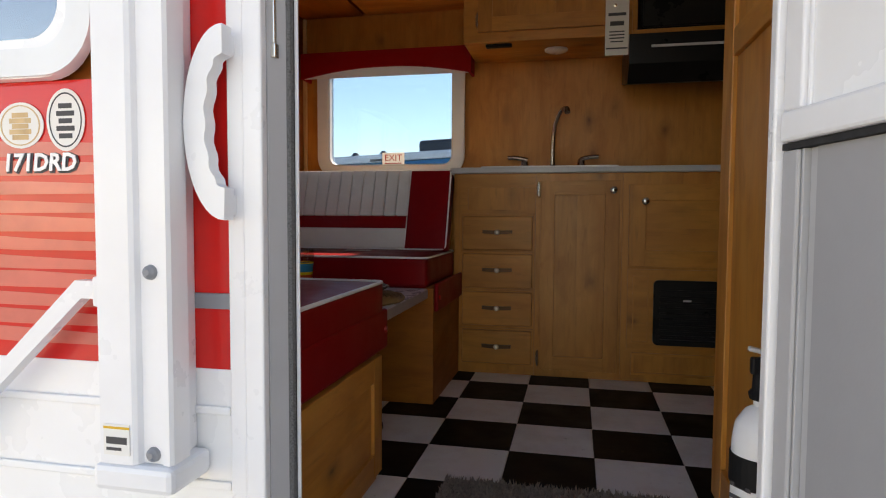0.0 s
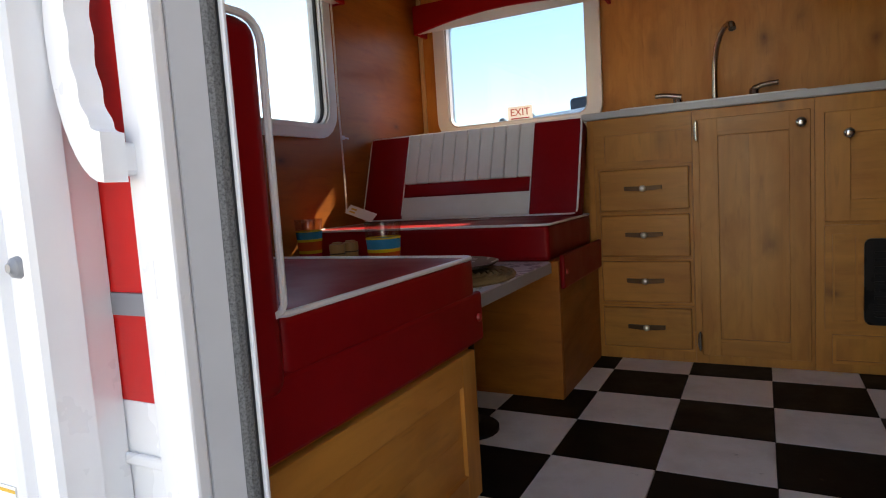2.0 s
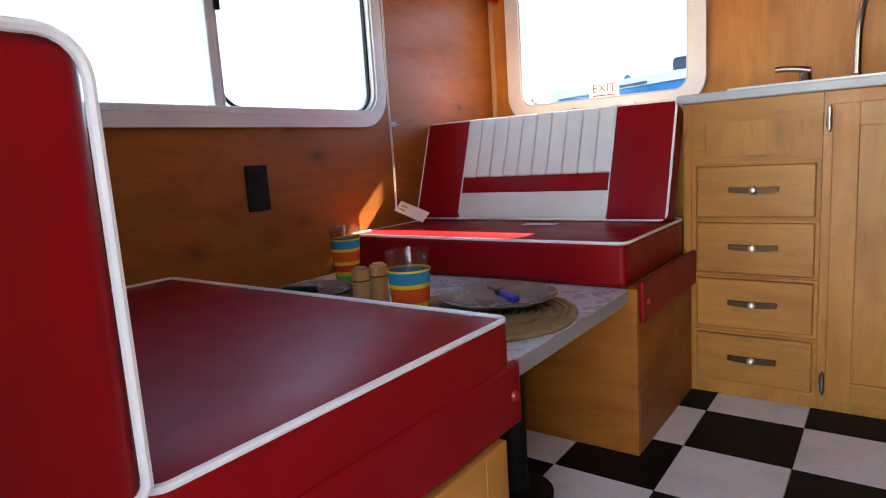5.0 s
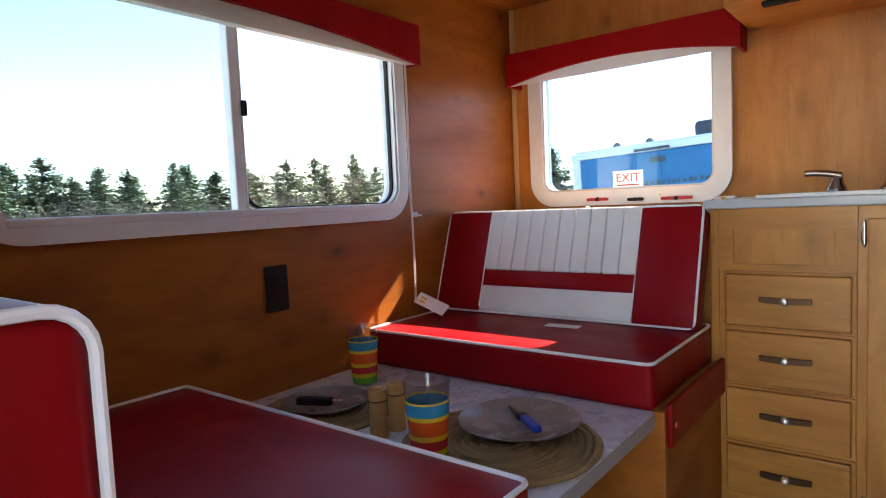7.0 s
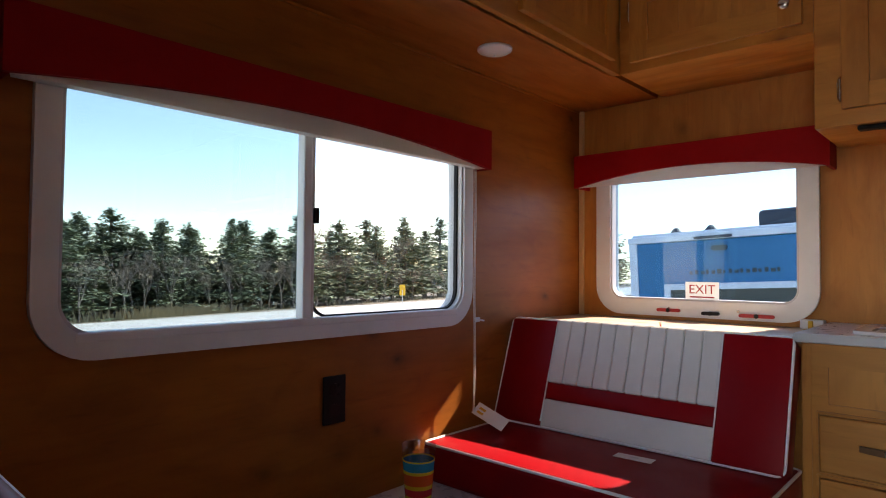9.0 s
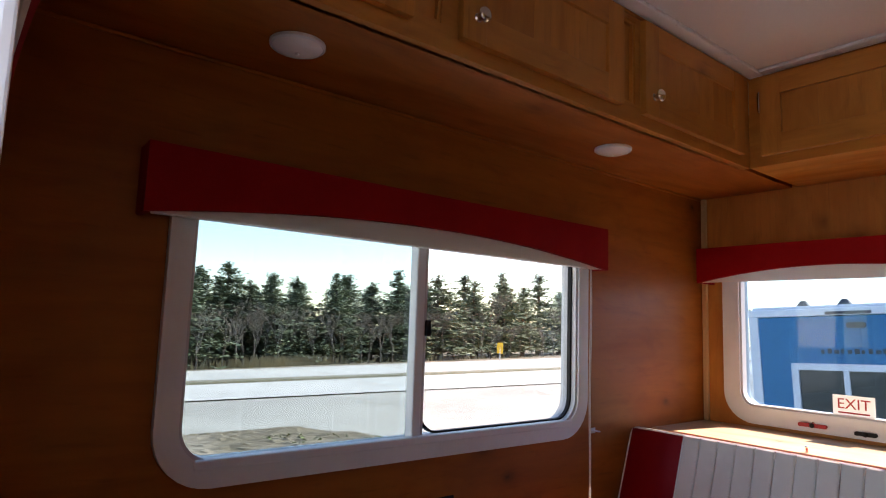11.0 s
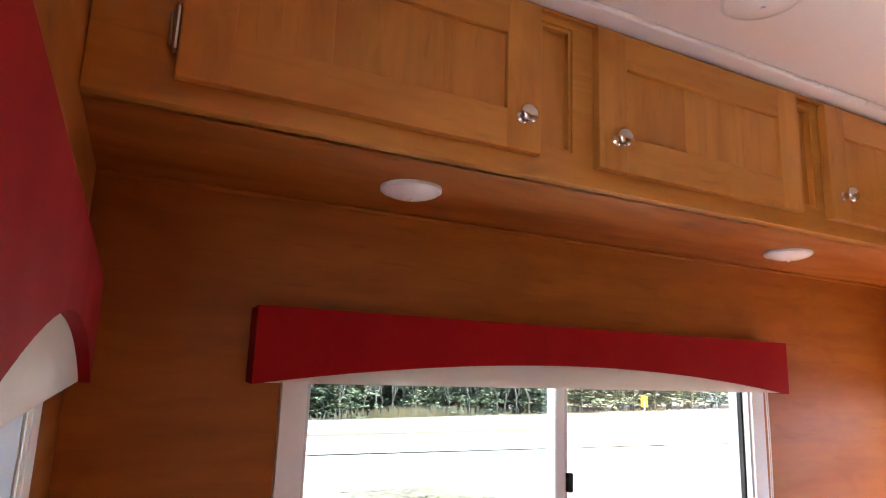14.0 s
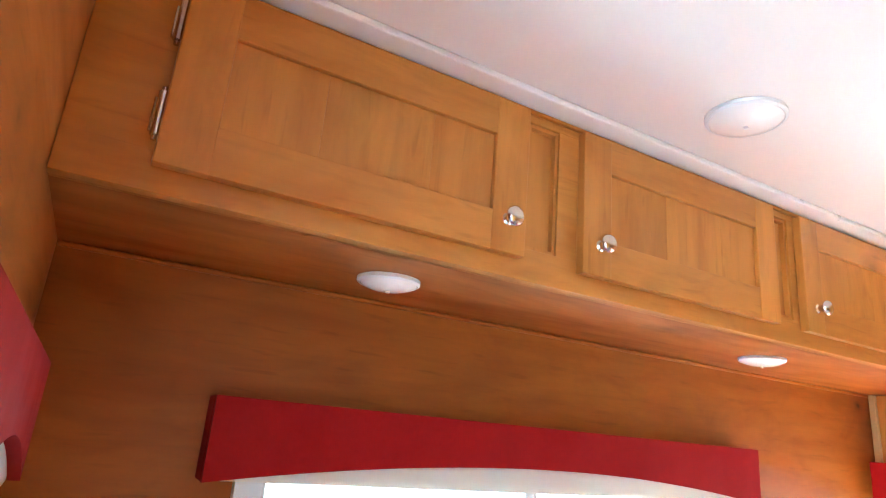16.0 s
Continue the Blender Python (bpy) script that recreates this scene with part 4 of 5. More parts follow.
bench_f = thing("dinette_bench", "alder bench base at the kitchen end of the dinette", "bench", "dinette benches")
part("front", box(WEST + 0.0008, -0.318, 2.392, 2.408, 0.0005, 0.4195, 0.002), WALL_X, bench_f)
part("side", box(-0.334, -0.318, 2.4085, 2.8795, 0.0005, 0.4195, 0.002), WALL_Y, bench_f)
part("lid", box(WEST + 0.0008, -0.3345, 2.4085, 2.8795, 0.404, 0.4195), WOOD_X, bench_f)
part("rail", box(-0.3175, -0.303, 2.400, 2.876, 0.335, 0.437, 0.006), RED, bench_f, "red vinyl cushion rail")
part("button", moved(lathe([(0, 0.006), (0.007, 0.005), (0.009, 0)], 14), Matrix.Translation((-0.3028, 2.425, 0.385)) @ pose(0, 0, 0, 0, 90)), BUTTON_RED, bench_f, "red plastic button")
seat_f = thing("seat_cushion", "red vinyl seat cushion with white piping at the kitchen end", "cushion", "seat cushions")
part("cushion", puffed(WEST + 0.012, SX, 2.375, 2.872, 0.4205, 0.531, 0.014, 0.004), RED, seat_f, "", True)
part("piping", tube(ring(WEST + 0.014, SX - 0.001, 2.377, 2.870, 0.529, 0.020), 0.0042, 8, True), PIPING, seat_f, "white piping", True)
back_f = thing("backrest_cushion", "red and white vinyl backrest with pleated panel", "cushion", "backrest cushions")
# leaning frame: a along x, b outward, c up the slope
LEAN = math.atan2(0.112, 0.325)
M_BACK = Matrix.Translation((0, 2.735, 0.537)) @ Matrix.Rotation(-LEAN, 4, "X") @ axes((0, 0, 0), (1, 0), (0, -1))
BH, BL, BR, BT = 0.356, WEST + 0.004, -0.346, 0.085
PL, PR = -1.050, -0.522
part("pad", moved(box(BL, BR, -BT, 0.0, 0.0, BH, 0.018, 3), M_BACK), RED, back_f, "", True)
for a0, a1 in ((BL + 0.004, PL - 0.001), (PR + 0.001, BR - 0.004)):
    part("side_panel", moved(box(a0, a1, -0.004, 0.0075, 0.004, BH - 0.004, 0.007, 3), M_BACK), RED, back_f, "", True)
part("lower_panel", moved(box(PL, PR, -0.003, 0.0075, 0.006, 0.093, 0.005), M_BACK), WHITE_VINYL, back_f, "white vinyl panel", True)
part("stripe", moved(box(PL, PR, -0.003, 0.0065, 0.094, 0.146, 0.004), M_BACK), RED, back_f, "red vinyl stripe", True)
n = 10
for k in range(n):
    w = (PR - PL) / n
    part("pleat", moved(box(PL + w * k + 0.0006, PL + w * (k + 1) - 0.0006, -0.004, 0.010 + 0.001 * math.sin(k * 2.1), 0.147, BH - 0.001, 0.009, 3), M_BACK), WHITE_VINYL, back_f, "", True)
part("piping", moved(join(tube([(a, 0.002, c) for a, c in rounded(BL + 0.002, BR - 0.002, 0.003, BH - 0.002, 0.02, 4)], 0.004, 8, True),
                          tube([(PL, 0.008, 0.02), (PL, 0.008, 0.1), (PL, 0.008, BH - 0.002)], 0.0022, 6), tube([(PR, 0.008, 0.02), (PR, 0.008, 0.1), (PR, 0.008, BH - 0.002)], 0.0022, 6)), M_BACK), PIPING, back_f, "white piping", True)
ledge = thing("ledge_cabinet", "pale wooden ledge with a red front below the exit window", "cabinet")
part("top", box(WEST + 0.0008, -0.3405, 2.965, NORTH - 0.0008, 0.846, 0.862, 0.003), LEDGE_WOOD, ledge)
part("front", box(WEST + 0.0008, -0.3405, 2.968, 2.984, 0.421, 0.8455), WOOD_X, ledge)
part("catch", moved(lathe([(0.004, 0), (0.004, 0.012), (0.008, 0.016), (0, 0.018)], 10), Matrix.Translation((-0.76, 2.985, 0.8625))), CHROME, ledge, "small metal catch")

bench_n = thing("dinette_bench", "alder bench base with a framed door beside the entrance", "bench", "dinette benches")
NX = -0.318
part("body", box(WEST + 0.0008, NX, SOUTH + 0.0008, 1.755, 0.0005, 0.4095, 0.002), WOOD_Y, bench_n)
M_BEN = axes((NX, 0, 0), (0, 1), (1, 0))
d = shaker(bench_n, M_BEN, 1.075, 1.745, 0.030, 0.328, rail=0.060, grain=GY)
knob(M_BEN @ Matrix.Translation((1.135, 0.018, 0.255)), d)
part("rail", box(NX + 0.0005, NX + 0.017, SOUTH + 0.05, 1.800, 0.336, 0.438, 0.007), RED, bench_n, "red vinyl cushion rail")
part("button", moved(lathe([(0, 0.006), (0.007, 0.005), (0.009, 0)], 14), Matrix.Translation((NX + 0.0173, 1.775, 0.387)) @ pose(0, 0, 0, 0, 90)), BUTTON_RED, bench_n, "red plastic button")
seat_n = thing("seat_cushion", "dark red vinyl seat cushion with white piping near the door", "cushion", "seat cushions")
part("cushion", puffed(WEST + 0.012, -0.305, SOUTH + 0.170, 1.775, 0.4105, 0.510, 0.012, 0.003), RED, seat_n, "", True)
part("piping", tube(ring(WEST + 0.014, -0.306, SOUTH + 0.172, 1.773, 0.5095, 0.016), 0.0046, 8, True), PIPING, seat_n, "white piping", True)
back_n = thing("backrest_cushion", "red vinyl backrest with white piping beside the door", "cushion", "backrest cushions")
M_NB = axes((0, SOUTH + 0.016, 0), (1, 0), (0, 1))
part("pad", moved(box(WEST + 0.014, -0.292, 0.0, 0.151, 0.4115, 0.858, 0.026, 4), M_NB), RED, back_n, "", True)
edge = [(0.132, 0.5145), (0.142, 0.516)] + [(0.1485, 0.525 + 0.03 * k) for k in range(10)] + [(0.118 + 0.0305 * math.cos(math.pi / 2 * k / 5), 0.826 + 0.0305 * math.sin(math.pi / 2 * k / 5)) for k in range(6)] + [(0.08, 0.8565), (0.03, 0.8565), (0.004, 0.8555)]
part("piping", moved(tube([(-0.2945, b, c) for b, c in edge], 0.0048, 8), M_NB), PIPING, back_n, "white piping", True)
part("top_piping", moved(tube([(WEST + 0.03, 0.1485, 0.838), (-0.7, 0.1490, 0.840), (-0.31, 0.1485, 0.838)], 0.004, 8), M_NB), PIPING, back_n, "white piping", True)

table = thing("dinette_table", "grey-topped table lowered between the two benches", "table")
tt = prism(rounded(WEST + 0.004, -0.335, 1.7565, 2.3905, 0.022, 5), 0.396, 0.4195, None, 0.003)
part("top", moved(tt, Matrix(((1, 0, 0, 0), (0, 0, 1, 0), (0, 1, 0, 0), (0, 0, 0, 1)))), TABLE_TOP, table)
te = prism(rounded(WEST + 0.003, -0.3330, 1.7555, 2.3915, 0.023, 5), 0.388, 0.4165, rounded(WEST + 0.005, -0.3348, 1.7570, 2.3900, 0.022, 5))
part("edge_band", moved(te, Matrix(((1, 0, 0, 0), (0, 0, 1, 0), (0, 1, 0, 0), (0, 0, 0, 1)))), TABLE_EDGE, table, "dark grey edge band")
leg = part("pedestal", moved(lathe([(0, 0), (0.085, 0), (0.085, 0.010), (0.035, 0.022), (0.030, 0.05), (0.030, 0.395), (0, 0.395)], 24), Matrix.Translation((-0.50, 2.10, 0.0005))), BLACK_MATT, table, "black table leg and foot", True)

TT = 0.4200


def disc(profile, x, y, z, mat, parent, name, label=""):
    return part(name, moved(lathe(profile, 40), Matrix.Translation((x, y, z))), mat, parent, label, True)


for x, y, r, size in ((-0.535, 2.050, 0.200, 1.0), (-1.000, 2.000, 0.160, 0.80)):
    mat_thing = thing("placemat", "round woven straw placemat on the table", "placemat", "placemats")
    bm = lathe([(0, 0.0005), (r, 0.0005), (r, 0.0045), (0, 0.0045)], 48)
    part("base", moved(bm, Matrix.Translation((x, y, TT))), STRAW, mat_thing)
    for k in range(int(r / 0.0165)):
        q = r - 0.004 - k * 0.0155
        wob = [(x + (q + 0.0012 * math.sin(i * 5.0 + k)) * math.cos(2 * math.pi * i / 40), y + (q + 0.0012 * math.sin(i * 5.0 + k)) * math.sin(2 * math.pi * i / 40), TT + 0.0048 + 0.0012 * math.sin(i * 3.3 + 2 * k)) for i in range(40)]
        part("braid", tube(wob, 0.0062, 5, True), STRAW, mat_thing)
    pl = thing("plate", "taupe stoneware plate on a straw placemat", "plate", "plates")
    disc([(q * size, h) for q, h in ((0, 0.006), (0.075, 0.006), (0.118, 0.016), (0.1285, 0.021), (0.130, 0.0195), (0.119, 0.012), (0.078, 0.001), (0, 0.001))], x, y + 0.075 * (x > -0.8), TT + 0.0125, PLATE, pl, "dish")
knife = thing("bottle_opener", "blue and black corkscrew lying on a plate", "utensil")
o = Matrix.Translation((-0.520, 2.120, TT + 0.0285)) @ pose(0, 0, 0, 0, 0, -38)
part("grip", moved(box(0.0, 0.075, -0.010, 0.010, 0.0, 0.016, 0.006, 3), o), BLUE_PLASTIC, knife, "blue plastic grip", True)
part("shaft", moved(box(-0.085, 0.0, -0.005, 0.005, 0.002, 0.009, 0.002), o), BRONZE, knife)
part("collar", moved(box(-0.020, -0.0005, -0.012, 0.012, 0.001, 0.014, 0.004), o), BLACK_MATT, knife)
clip = thing("utensil_clip", "black and silver utensil lying on the far plate", "utensil")
o = Matrix.Translation((-1.00, 1.965, TT + 0.028)) @ pose(0, 0, 0, 0, 0, 25)
part("grip", moved(box(-0.045, 0.045, -0.012, 0.012, 0.0, 0.018, 0.005), o), BLACK_MATT, clip)
part("tip", moved(box(0.0455, 0.070, -0.005, 0.005, 0.010, 0.014, 0.001), o), CHROME, clip)
for x, y in ((-0.605, 1.910), (-1.095, 2.225)):
    cup = thing("tumbler", "clear tumbler painted with blue orange and yellow bands", "cup", "striped tumblers")
    body = part("band_wall", lathe([(0, 0.002), (0.029, 0.002), (0.030, 0.006), (0.0385, 0.098), (0.0370, 0.098), (0.0286, 0.008), (0, 0.008)], 36), TUMBLER, cup, "painted bands", True)
    rim = part("clear_rim", lathe([(0.0385, 0.0985), (0.0405, 0.126), (0.0398, 0.127), (0.0390, 0.126), (0.0372, 0.0985)], 36), CLEAR_CUP, cup, "clear rim", True)
    cup.location, cup.scale = (x, y, TT), (1.12, 1.12, 1.27)
for x, y in ((-0.778, 1.952), (-0.774, 2.006)):
    sh = thing("shaker", "turned wooden salt shaker", "shaker", "wooden shakers")
    part("body", moved(lathe([(0, 0), (0.020, 0), (0.021, 0.004), (0.019, 0.030), (0.0195, 0.070), (0.021, 0.098), (0.020, 0.104), (0, 0.106)], 24), Matrix.Translation((x, y, TT))), SHAKER_WOOD, sh, "", True)
    part("cap", moved(lathe([(0, 0.1065), (0.014, 0.1065), (0.013, 0.109), (0, 0.110)], 16), Matrix.Translation((x, y, TT))), SHAKER_WOOD, sh, "", True)
    part("groove", moved(lathe([(0.0192, 0.078), (0.0212, 0.079), (0.0212, 0.081), (0.0192, 0.082)], 24), Matrix.Translation((x, y, TT))), BRONZE, sh)


def leaflet(m, a, c, label, marks):
    t = thing("paper_leaflet", label, "leaflet")
    part("sheet", moved(box(-a, a, -c, c, 0, 0.0012), m), PAPER, t)
    for p, q, col in marks:
        part("print_bar", moved(box(p - 0.012, p + 0.012, q - 0.004, q + 0.004, 0.0013, 0.0016), m), col, t)


leaflet(Matrix.Translation((-1.152, 2.605, 0.578)) @ pose(0, 0, 0, 45, 20, 4), 0.060, 0.022, "white care tag leaning in the corner of the seat", ((-0.035, 0.006, YELLOW), (-0.035, -0.008, YELLOW)))
leaflet(Matrix.Translation((-0.690, 2.640, 0.5375)) @ pose(0, 0, 0, 0, 0, 4), 0.052, 0.020, "small white paper lying on the red seat", ((0.0, 0.0, ALU),))
box1 = thing("yellow_clip", "small yellow clip standing on the worktop corner", "clip")
part("body", box(-0.398, -0.384, 3.238, 3.250, 0.8625, 0.890, 0.003), YELLOW, box1)
part("foot", box(-0.408, -0.374, 3.232, 3.256, 0.8622, 0.8645), YELLOW, box1)
caddy = thing("sill_block", "white moulded block at the end of the window sill", "block")
part("block", box(-0.425, -0.358, 3.262, NORTH - 0.020, 0.8625, 0.892, 0.004), WHITE_PLASTIC, caddy)
plate_o = thing("wall_outlet", "black outlet plate on the plywood wall", "outlet")
part("plate", moved(box(2.018, 2.090, 0.0006, 0.007, 0.640, 0.764, 0.003), M_WEST), BLACK_MATT, plate_o)
for c in (0.675, 0.728):
    part("socket", moved(prism(rounded(2.036, 2.072, c - 0.016, c + 0.016, 0.010, 4), 0.0072, 0.0085), M_WEST), BLACK, plate_o)
cleat = thing("cord_cleat", "small white cord cleat on the plywood wall", "cleat")
part("base", moved(box(2.632, 2.656, 0.0006, 0.004, 0.868, 0.884, 0.001), M_WEST), WHITE_PLASTIC, cleat)
part("horn", moved(tube([(2.622, 0.010, 0.880), (2.644, 0.006, 0.876), (2.668, 0.011, 0.872)], 0.003, 6), M_WEST), WHITE_PLASTIC, cleat)
rug = thing("door_mat", "brown pile mat inside the entrance", "mat")
bm = box(-0.140, 0.400, 1.10, 1.775, 0.0025, 0.012, 0.004)
part("backing", bm, RUG, rug)
rnd = random.Random(5)
bm = bmesh.new()
for k in range(5200):
    x, y = rnd.uniform(-0.139, 0.399), rnd.uniform(1.10, 1.773) if k % 3 else rnd.uniform(1.62, 1.775)
    w, h, q = 0.004, rnd.uniform(0.010, 0.017), rnd.uniform(0, 6.28)
    dx, dy = w * math.cos(q), w * math.sin(q)
    lx, ly = rnd.uniform(-0.006, 0.006), rnd.uniform(-0.006, 0.006)
    vs = [bm.verts.new(p) for p in ((x - dx, y - dy, 0.010), (x + dx, y + dy, 0.010), (x + lx, y + ly, 0.010 + h))]
    bm.faces.new(vs)
tagged(part("tufting", bm, RUG, rug, "rough brown pile"), kind="stuff")

# ---- outer skin on the door side, door frame, open door ----
def skin(name, x0, x1, z0, z1, mat, label, y0=SKIN, y1=SKIN + 0.0145):
    return solid(name, box(x0, x1, y0, y1, z0, z1), mat, label, "wall")


DX0, DX1 = -0.258, 0.405
skin("exterior_skin_1", -0.470, DX0, 0.5725, 1.95, SKIN_RED, "glossy red outer skin of the trailer")
skin("exterior_skin_2", -1.275, DX0, 0.468, 0.5505, SKIN_RED, "glossy red outer skin below the grey stripe")
skin("exterior_skin_3", -0.470, DX0, 0.5510, 0.5720, BAND_GREY, "grey stripe along the outer skin", SKIN - 0.002)
skin("exterior_skin_4", -1.275, DX0, -0.12, 0.4675, SKIN_WHITE, "white lower outer skin of the trailer")
skin("exterior_skin_5", -1.275, -0.4705, 0.5510, 0.868, SKIN_RED, "glossy red outer skin below the window")
skin("exterior_skin_6", -1.275, -0.4705, 1.48, 1.95, SKIN_RED, "glossy red outer skin above the window")
skin("exterior_skin_7", -1.275, -1.150, 0.8685, 1.4795, SKIN_RED, "glossy red outer skin at the corner")
skin("exterior_skin_8", DX1, EAST + 0.035, -0.12, 1.95, SKIN_WHITE, "white outer skin behind the open door")
skin("exterior_skin_9", DX0, DX1, DOOR_T, 1.95, SKIN_RED, "red outer skin above the entrance door")
skin("exterior_skin_10", DX0, DX1, -0.12, -0.03, SKIN_WHITE, "white outer skin below the entrance door")
for z in (0.405, 0.300, 0.195):
    solid("trim_rib", box(-1.275, -0.281, SKIN - 0.006, SKIN - 0.0005, z, z + 0.012, 0.003), SKIN_WHITE, "raised rib on the white outer skin", "trim")
# reflections on the glossy skin, painted as lighter red streaks, left of the awning arm
RED_REFLECTION = worn("pale_red_reflection", (0.72, 0.17, 0.13), 0.18, 0.25, 9.0)
rnd = random.Random(11)
for k in range(11):
    z = 0.492 + 0.027 * k
    h = rnd.uniform(0.012, 0.021)
    lp = [(-0.475, z), (-0.475, z + h), (-0.60, z + h + 0.004), (-0.90, z + h + rnd.uniform(0.0, 0.02)), (-0.90, z + rnd.uniform(-0.004, 0.006)), (-0.62, z - 0.001)]
    solid("trim_streak", moved(prism(lp, -0.0012, -0.0003), Matrix.Translation((0, SKIN, 0))), RED_REFLECTION, "pale red streak painted as a reflection on the outer skin", "trim")
win_o = thing("window_4", "white moulded outer window frame with dark tinted glass", "window", kind="structure")
part("window_frame", moved(prism(rounded(-1.16, -0.482, 0.868, 1.48, 0.075, 8), -0.020, -0.001, rounded(-1.105, -0.526, 0.922, 1.425, 0.05, 8), 0.006), Matrix.Translation((0, SKIN, 0))), SKIN_WHITE, win_o, "", True)
dk = part("pane", moved(prism(rounded(-1.104, -0.527, 0.923, 1.424, 0.05, 8), -0.008, -0.005), Matrix.Translation((0, SKIN, 0))), TINTED, win_o, "dark tinted glass")
arm = thing("awning", "white aluminium awning arm and strut bolted to the trailer side", "awning")
al = [(-0.425, 1.0205), (-0.425, 0.947), (-0.418, 0.939), (-0.371, 0.939), (-0.366, 0.943), (-0.3635, 0.951), (-0.335, 0.951), (-0.3325, 0.946), (-0.323, 0.946), (-0.3195, 0.951), (-0.320, 0.984), (-0.329, 0.988), (-0.3345, 1.0205)]
flat = Matrix(((1, 0, 0, 0), (0, 0, 1, 0), (0, 1, 0, 0), (0, 0, 0, 1)))
part("channel", moved(prism(al, 0.360, 1.95), flat), DOOR_WHITE, arm)
part("foot_cap", box(-0.428, -0.312, 0.934, 1.0205, 0.325, 0.3595, 0.008), DOOR_WHITE, arm)
for z in (0.606, 0.372):
    part("bolt", moved(lathe([(0, 0.009), (0.004, 0.009), (0.005, 0.007), (0.0085, 0.005), (0.010, 0)], 14), Matrix.Translation((-0.349, 0.9512, z)) @ pose(0, 0, 0, 90)), BAND_GREY, arm, "round steel bolt", True)
part("maker_label", box(-0.412, -0.374, 0.9375, 0.9385, 0.372, 0.412), PAPER, arm, "white maker label")
part("label_swash", box(-0.412, -0.374, 0.9370, 0.9374, 0.406, 0.409), YELLOW, arm)
for k, (z, h) in enumerate(((0.391, 0.009), (0.380, 0.004))):
    part("print_bar", box(-0.408, -0.378 - 0.008 * k, 0.9370, 0.9374, z - h / 2, z + h / 2), INK, arm)
bar = prism([(-0.72, 0.366), (-0.482, 0.590), (-0.4455, 0.590), (-0.4455, 0.566), (-0.473, 0.566), (-0.72, 0.338)], 0.972, 0.992, None, 0.003)
part("strut", bar, DOOR_WHITE, arm, "white diagonal strut")
part("bracket", box(-0.452, -0.4255, 0.968, 1.0205, 0.556, 0.596, 0.003), DOOR_WHITE, arm)
part("lower_bracket", box(-0.735, -0.708, 0.968, 1.0205, 0.325, 0.375, 0.003), ALU, arm)


def oval(x, z, a, c, label, cols):
    t = thing("oval_sticker", label, "sticker", "oval stickers")
    lp = [(x + a * math.cos(2 * math.pi * i / 32), z + c * math.sin(2 * math.pi * i / 32)) for i in range(32)]
    part("disc", moved(prism(lp, -0.0022, -0.0013), Matrix.Translation((0, SKIN, 0))), PAPER, t)
    lp = [(x + a * 0.86 * math.cos(2 * math.pi * i / 32), z + c * 0.88 * math.sin(2 * math.pi * i / 32)) for i in range(32)]
    li = [(x + a * 0.80 * math.cos(2 * math.pi * i / 32), z + c * 0.83 * math.sin(2 * math.pi * i / 32)) for i in range(32)]
    part("ring", moved(prism(lp, -0.0026, -0.0023, li), Matrix.Translation((0, SKIN, 0))), cols[0], t)
    for k in range(5):
        part("print_bar", box(x - a * (0.35 + 0.12 * (k % 2)), x + a * (0.35 + 0.12 * (k % 2)), SKIN - 0.0026, SKIN - 0.0023, z - c * 0.5 + c * 0.24 * k - 0.004, z - c * 0.5 + c * 0.24 * k + 0.003), cols[1], t)


oval(-0.535, 0.812, 0.032, 0.044, "white oval sticker with dark printing on the red skin", (INK, INK))
oval(-0.612, 0.806, 0.040, 0.033, "cream oval sticker with faint printing on the red skin", (TRIM_WOOD, TRIM_WOOD))
plate_n = thing("model_number", "silver model number 171DRD on the red skin", "lettering")
words("171DRD", 0.0350, DOOR_WHITE, axes((-0.581, SKIN - 0.0032, 0.7515), (1, 0), (0, -1)), parent=plate_n, bold=0.0009, slant=0.12)
words("171DRD", 0.0350, INK, axes((-0.5795, SKIN - 0.0018, 0.7503), (1, 0), (0, -1)), name="letter_shadow", parent=plate_n, depth=0.0003, bold=0.0026, slant=0.12)

grab = thing("grab_handle", "large white fold-out grab handle beside the door", "handle")
gl = [(-0.262 + 0.056 * math.cos(math.pi * (0.5 + k / 20)), 0.795 + 0.123 * math.sin(math.pi * (0.5 + k / 20))) for k in range(21)]
inner = [(-0.262 + 0.026 * math.cos(math.pi * (0.5 + k / 32)) + 0.0018 * math.sin(k * 1.25), 0.797 + 0.084 * math.sin(math.pi * (0.5 + k / 32))) for k in range(32, -1, -1)]
part("grip", prism(gl + inner, 0.978, 1.0, None, 0.005), DOOR_WHITE, grab, "", True)
for z in (0.898, 0.692):
    part("mount", box(-0.282, -0.2635, 0.990, SKIN - 0.0005, z - 0.014, z + 0.014, 0.004), DOOR_WHITE, grab)
fr = thing("door_frame", "white and grey aluminium frame of the entrance door", "door frame", kind="structure")
part("left_flange", join(box(-0.277, -0.252, 1.0105, SKIN - 0.0005, -0.06, DOOR_T + 0.03, 0.003), box(-0.2525, -0.224, 1.006, SKIN - 0.0002, -0.06, DOOR_T + 0.03, 0.003)), DOOR_WHITE, fr)
part("left_jamb", moved(prism([(-0.2230, 1.0222), (-0.2090, 1.0460), (-0.2575, 1.0460), (-0.2575, 1.0222)], -0.03, DOOR_T), flat), JAMB_GREY, fr, "grey jamb")
part("left_seal", moved(prism([(-0.2088, 1.0465), (-0.2045, 1.0495), (-0.2030, 1.0555), (-0.2040, 1.0585), (-0.2400, 1.0585), (-0.2400, 1.0465)], -0.03, DOOR_T), flat), SEAL_FUZZ, fr, "fuzzy grey weather seal")
